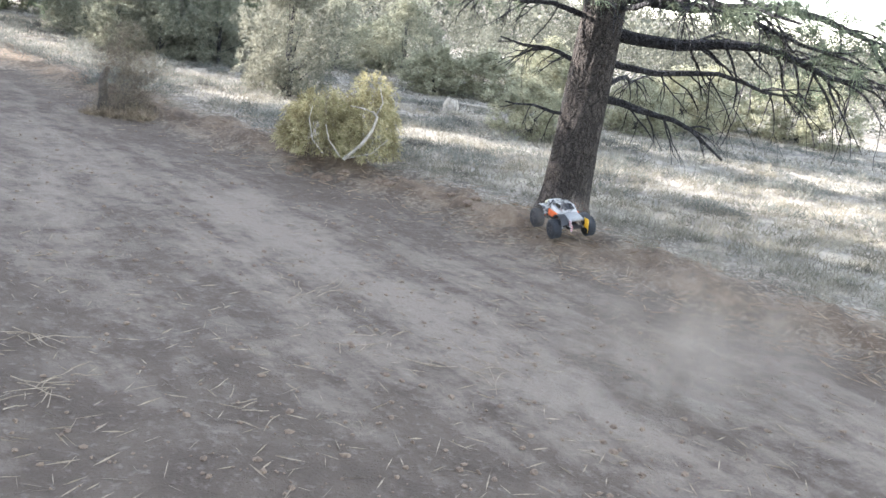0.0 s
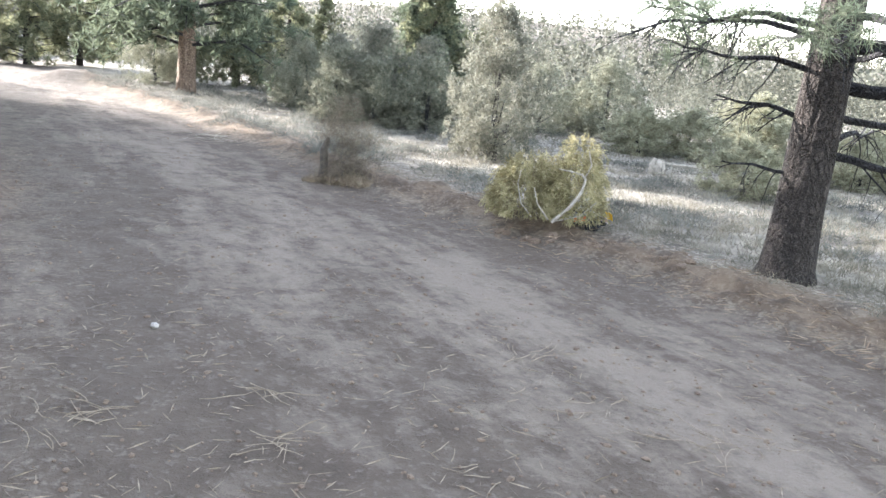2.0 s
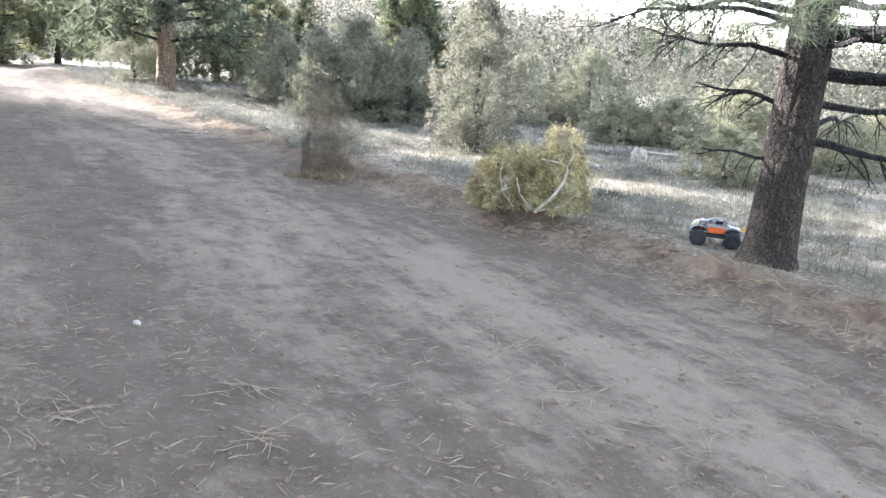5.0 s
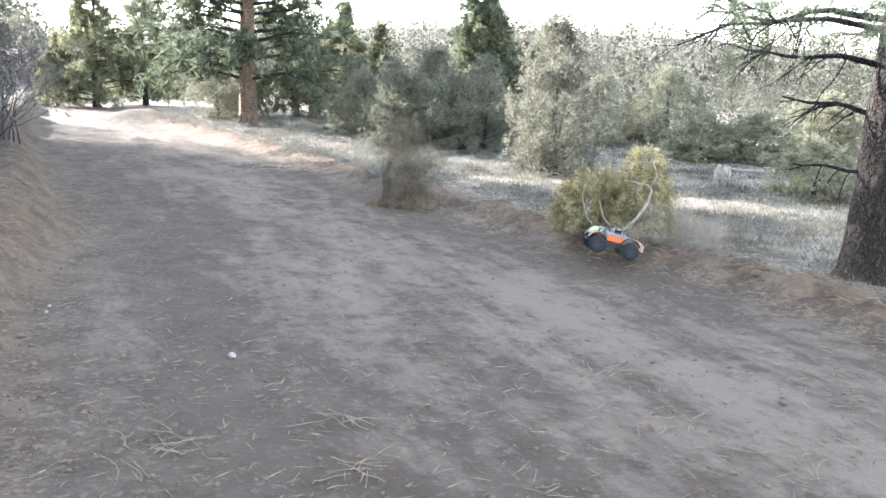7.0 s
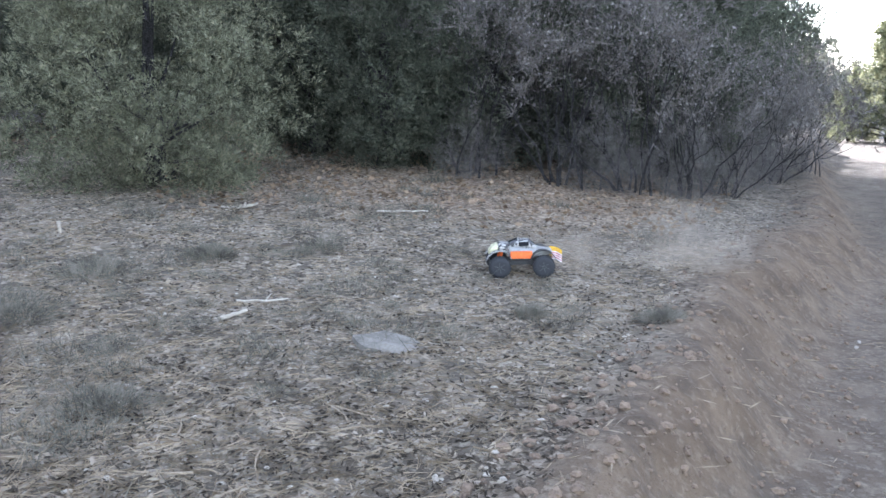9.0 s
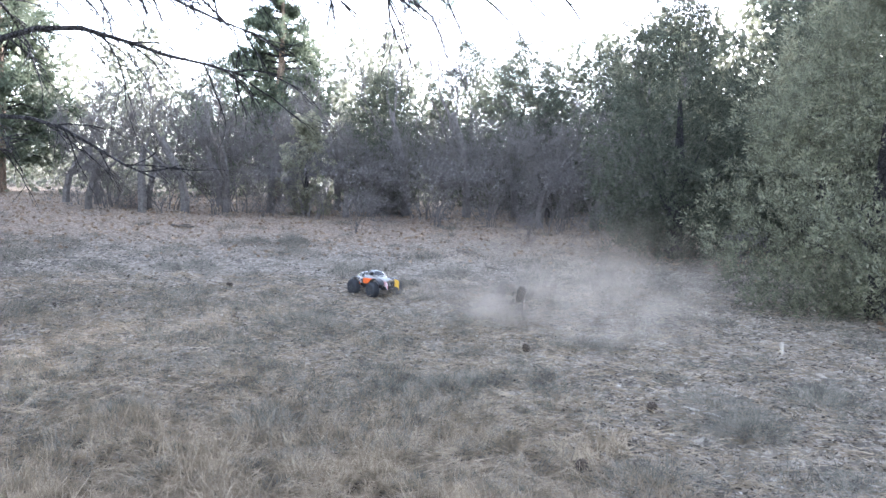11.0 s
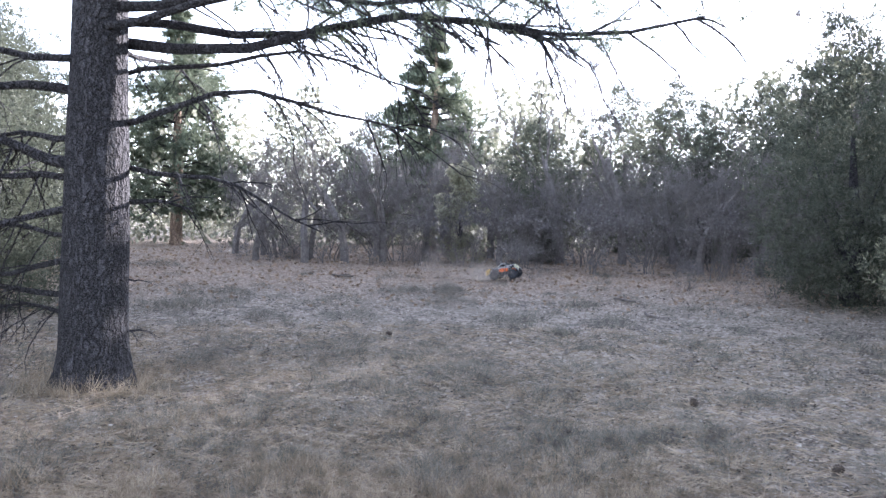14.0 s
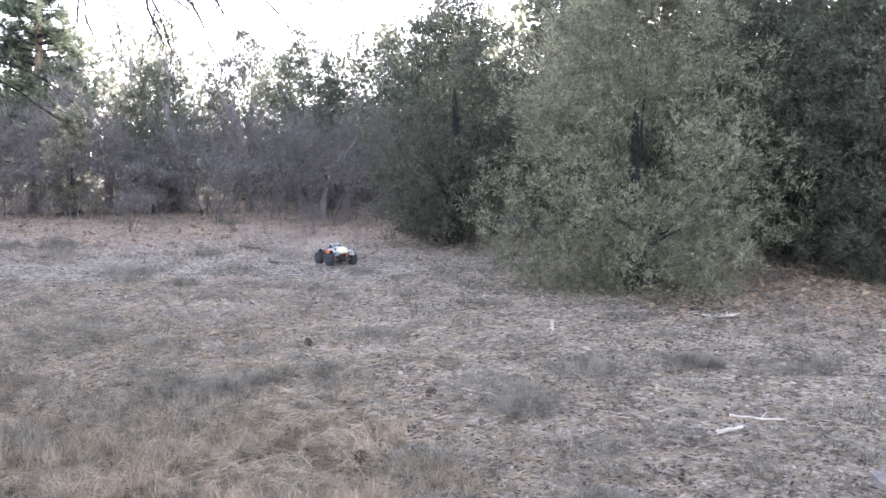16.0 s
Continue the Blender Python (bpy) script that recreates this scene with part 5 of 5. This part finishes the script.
for sx in (-1, 1):
    for sy in (-1, 1):
        hub = new("wheel")
        hub.parent = truck
        hub.matrix_local = pose(sx * AX, sy * TR, WR)
        tyre = part("tyre", revolve([(-0.038, 0.044), (-0.041, 0.062), (-0.026, WR - 0.001), (0.0, WR), (0.026, WR - 0.001), (0.041, 0.062), (0.038, 0.044)]), T_TYRE, hub, smooth=True)
        lugs = Builder()
        for i in range(22):
            a = 6.2832 * i / 22
            for y0, y1 in ((-0.031, -0.004), (0.004, 0.031)):
                r0, r1, da = WR - 0.003, WR + 0.004, 0.075
                sk = 0.10 if y0 < 0 else -0.10
                v = []
                for r in (r0, r1):
                    for aa, yy in ((a - da + sk, y0), (a + da + sk, y0), (a + da, y1), (a - da, y1)):
                        v.append((r * math.cos(aa), yy, r * math.sin(aa)))
                lugs.add(v, [(0, 1, 2, 3), (4, 5, 6, 7), (0, 1, 5, 4), (1, 2, 6, 5), (2, 3, 7, 6), (3, 0, 4, 7)])
        tagged(lugs.link("tread", T_TYRE, hub), kind="stuff")
        part("rim", revolve([(-0.034, 0.008), (-0.035, 0.042), (0.035, 0.042), (0.034, 0.008)], 16), T_BLACK, hub)
        sp = Builder()
        for i in range(6):
            a = 6.2832 * i / 6
            for y in (-0.0375, 0.0375):
                sp.tube([(0.006 * math.cos(a), y, 0.006 * math.sin(a)), (0.041 * math.cos(a), y, 0.041 * math.sin(a))], [0.005, 0.004], 4)
        tagged(sp.link("wheel_face", T_RIM, hub), kind="stuff")
        wheels.append((hub, sx, sy))


def flag(y, mats, length, high, up, seed):
    pole = Builder()
    pole.tube([(-0.205, y, 0.10), (-0.235, y * 1.1, 0.10 + up)], [0.0025, 0.002], 6)
    pole.link("flag_pole", T_STEEL, truck)
    n = 7
    strips = 7 if len(mats) > 1 else 1
    for k in range(strips):
        v, f = [], []
        for i in range(n + 1):
            u = i / n
            wob = 0.016 * math.sin(u * 7 + seed) * u
            for h in (k / strips, (k + 1) / strips):
                v.append((-0.235 - length * u, y * 1.1 + wob, 0.10 + up - high * h - 0.03 * u * u))
        for i in range(n):
            f.append((2 * i, 2 * i + 1, 2 * i + 3, 2 * i + 2))
        fl = link("flag" if strips == 1 else "flag_stripe", v, f, mats[k % len(mats)], truck, "waving yellow flag" if strips == 1 else "")
        so = fl.modifiers.new("thick", "SOLIDIFY")
        so.thickness = 0.0015


flag(-0.070, [T_YELLOW], 0.095, 0.080, 0.085, 1.0)
flag(0.060, [T_WHITE, T_RED], 0.075, 0.06, 0.075, 2.2)


# ---- dust ----
def dust_material():
    m = Mat("dust", 1.0)
    m.color((0.36, 0.31, 0.265))
    m.b.inputs["Specular IOR Level"].default_value = 0.0
    n = m.ramp(m.noise(3.5, 5.0, 0.6), 0.32, 0.72)
    a = m.math("MULTIPLY", m.math("MULTIPLY", m.attr("soft"), n), 0.46)
    tr = m.add("ShaderNodeBsdfTransparent")
    mx = m.add("ShaderNodeMixShader", Fac=a)
    m.t.links.new(tr.outputs[0], mx.inputs[1])
    m.t.links.new(m.b.outputs[0], mx.inputs[2])
    m.t.links.new(mx.outputs[0], m.t.nodes["Material Output"].inputs[0])
    return m.m


M_DUST = dust_material()


def dust_cloud(label, size, tall, wisps, seed):
    """Thin curved wisps, dense in the middle and fading out at the rim."""
    pr = random.Random(seed)
    v, f, soft = [], [], []
    for _ in range(wisps):
        a = pr.uniform(0, 3.14)
        u = Vector((math.cos(a), math.sin(a), 0))
        w = Vector((-u.y, u.x, 0))
        c = Vector((pr.uniform(-0.5, 0.5) * size, pr.uniform(-0.5, 0.5) * size, tall * pr.uniform(0.35, 0.6)))
        base, rings, n = len(v), 5, 18
        for i in range(rings + 1):
            k = i / rings
            for j in range(n):
                t = 6.2832 * j / n
                p = c + u * math.cos(t) * k * size * pr.uniform(0.62, 0.70) + Vector((0, 0, math.sin(t) * k * tall * 0.62)) + w * 0.14 * size * k * k * math.cos(t * 2)
                v.append(tuple(p))
                soft.append((1 - k * k) ** 1.5)
        for i in range(rings):
            for j in range(n):
                f.append((base + i * n + j, base + (i + 1) * n + j, base + (i + 1) * n + (j + 1) % n, base + i * n + (j + 1) % n))
    ob = link("dust_cloud", v, f, M_DUST, smooth=True)
    at = ob.data.attributes.new("soft", "FLOAT", "POINT")
    at.data.foreach_set("value", np.array(soft, np.float32))
    return tagged(ob, label, "dust", "dust raised by the truck", "stuff")


# ---- what moves ----
# seconds, place, height over the ground, heading (0 along +x, turning left), nose up, lean
DRIVE = [
    (0.0, 1.05, 7.86, 0.02, 112, 2, -7), (0.15, 0.55, 8.55, 0.05, 124, 10, -4), (0.3, 0.08, 9.40, 0.09, 140, 12, -4), (0.6, -0.36, 10.05, 0.0, 162, -4, -6), (0.9, -0.76, 10.28, -0.03, 168, -12, -4),
    (1.2, -0.80, 10.30, -0.06, 168, -12, -6), (2.0, -0.80, 10.30, -0.06, 168, -12, -6), (2.5, -0.78, 10.28, -0.06, 168, -12, -6), (3.0, -0.52, 10.05, -0.01, 160, 14, -4), (3.5, 0.16, 10.05, -0.20, 152, 4, -2),
    (4.0, 0.60, 9.52, -0.02, 168, 2, 10), (4.2, 0.70, 9.46, -0.02, 172, 0, 8), (5.0, 0.74, 9.60, 0.0, 177, 0, 0), (5.7, 0.66, 9.70, 0.0, 179, 2, 0), (6.3, 0.10, 9.72, -0.02, 181, -6, 8),
    (6.5, -0.40, 9.62, 0.06, 184, 38, 20), (6.7, -0.68, 9.40, 0.08, 192, 50, 12), (7.0, -1.12, 9.06, 0.10, 198, 12, 4), (7.2, -1.92, 9.00, 0.00, 203, 0, 0), (7.5, -2.84, 8.50, 0.0, 214, 1, 0),
    (7.8, -3.95, 7.95, 0.0, 208, 0, 0), (8.0, -4.78, 7.35, 0.0, 218, 0, -3), (8.2, -5.35, 6.45, 0.0, 236, 2, -3), (8.4, -5.68, 5.50, 0.12, 248, 32, 0), (8.5, -5.84, 5.15, 0.22, 250, 24, 0),
    (8.7, -6.10, 4.55, 0.22, 250, -4, 0), (8.85, -6.14, 4.10, 0.10, 248, -8, 0), (9.0, -6.15, 3.56, 0.0, 246, -2, 0), (9.5, -6.70, 2.33, 0.02, 247, 6, 0), (9.8, -7.02, 1.15, 0.02, 246, 2, 4), (10.0, -7.43, 0.55, 0.0, 244, 4, 0),
    (10.2, -7.64, -0.22, 0.0, 243, -4, 0), (11.2, -9.9, -4.5, 0.0, 238, 0, 0), (12.0, -12.0, -7.5, 0.0, 215, 0, 4), (12.5, -13.14, -8.04, 0.0, 180, 0, 6), (13.0, -13.81, -7.74, 0.0, 140, 0, 6), (13.5, -14.18, -6.90, 0.0, 110, 0, 4),
    (14.0, -14.41, -6.07, 0.03, 98, 6, 2), (14.5, -14.58, -5.11, 0.0, 84, 0, 4), (15.0, -14.17, -4.09, 0.0, 56, 0, 4), (15.5, -12.96, -3.02, 0.0, 41, 0, 2), (16.0, -11.81, -2.15, 0.0, 36, 0, 0)]


def where(t):
    """The truck's place at t, between the rows of DRIVE."""
    cols = list(zip(*DRIVE))
    return float(np.interp(t, cols[0], cols[1])), float(np.interp(t, cols[0], cols[2]))


def trail(lag, side, sunk):
    """Rows for a cloud that hangs where the truck was lag seconds before; it lies in the ground while the truck is stuck."""
    rows = []
    for i in range(33):
        t = i * 0.5
        x, y = where(max(0.0, t - lag))
        down = -1.6 if 1.0 <= t < 6.6 or (t < lag and lag > 0.2) else sunk
        rows.append((t, pose(x + side, y + 0.5 * side, height(x, y) + down, 0, 0, 40 * lag + 6 * t)))
    return rows


clouds = [(dust_cloud("thin grey dust thrown up behind the truck", 0.45, 0.32, 3, 1), 0.14, 0.0, 0.0),
          (dust_cloud("thin grey dust hanging over the truck's track", 0.7, 0.42, 3, 2), 0.32, 0.05, 0.0),
          (dust_cloud("thin grey dust hanging over the truck's track", 0.9, 0.50, 3, 3), 0.55, -0.05, 0.0)]
first_cloud = dust_cloud("pale dust drifting low over the road", 1.5, 0.75, 4, 4)
last_cloud = dust_cloud("pale dust drifting over the clearing", 2.2, 1.2, 4, 5)


def motions():
    walk(truck, [(t, pose(x, y, height(x, y) + up, lean, -nose, head)) for t, x, y, up, head, nose, lean in DRIVE])
    for hub, sx, sy in wheels:
        rows, turn = [], 0.0
        for i in range(81):
            t = i * 0.2
            x0, y0 = where(max(0, t - 0.2))
            x1, y1 = where(t)
            turn += min(80.0, math.degrees(math.hypot(x1 - x0, y1 - y0) / WR))
            rows.append((t, pose(sx * AX, sy * TR, WR, 0, turn, 0)))
        walk(hub, rows)
    for cloud, lag, side, sunk in clouds:
        walk(cloud, trail(lag, side, sunk))
    z = height(2.0, 5.2)
    walk(first_cloud, [(0.0, pose(1.9, 5.15, z, 0, 0, 0)), (0.6, pose(2.6, 5.3, z + 0.1, 0, 0, 10)), (1.5, pose(4.4, 5.6, z + 0.1, 0, 0, 20)), (4.0, pose(8.5, 6.0, z, 0, 0, 30)), (16.0, pose(20.0, 8.0, z, 0, 0, 60))])
    g = height(-8.5, -1.2)
    walk(last_cloud, [(0.0, pose(-8.0, -1.5, -3.0, 0, 0, 0)), (10.2, pose(-8.2, -1.5, -2.6, 0, 0, 0)), (11.2, pose(-8.6, -1.6, g, 0, 0, 5)), (12.5, pose(-8.9, -1.7, g + 0.1, 0, 0, 12)), (13.2, pose(-8.8, -0.6, g, 0, 0, 16)), (14.2, pose(-8.2, 1.5, -2.5, 0, 0, 25)), (16.0, pose(-8.0, 2.0, -3.0, 0, 0, 40))])


motions()
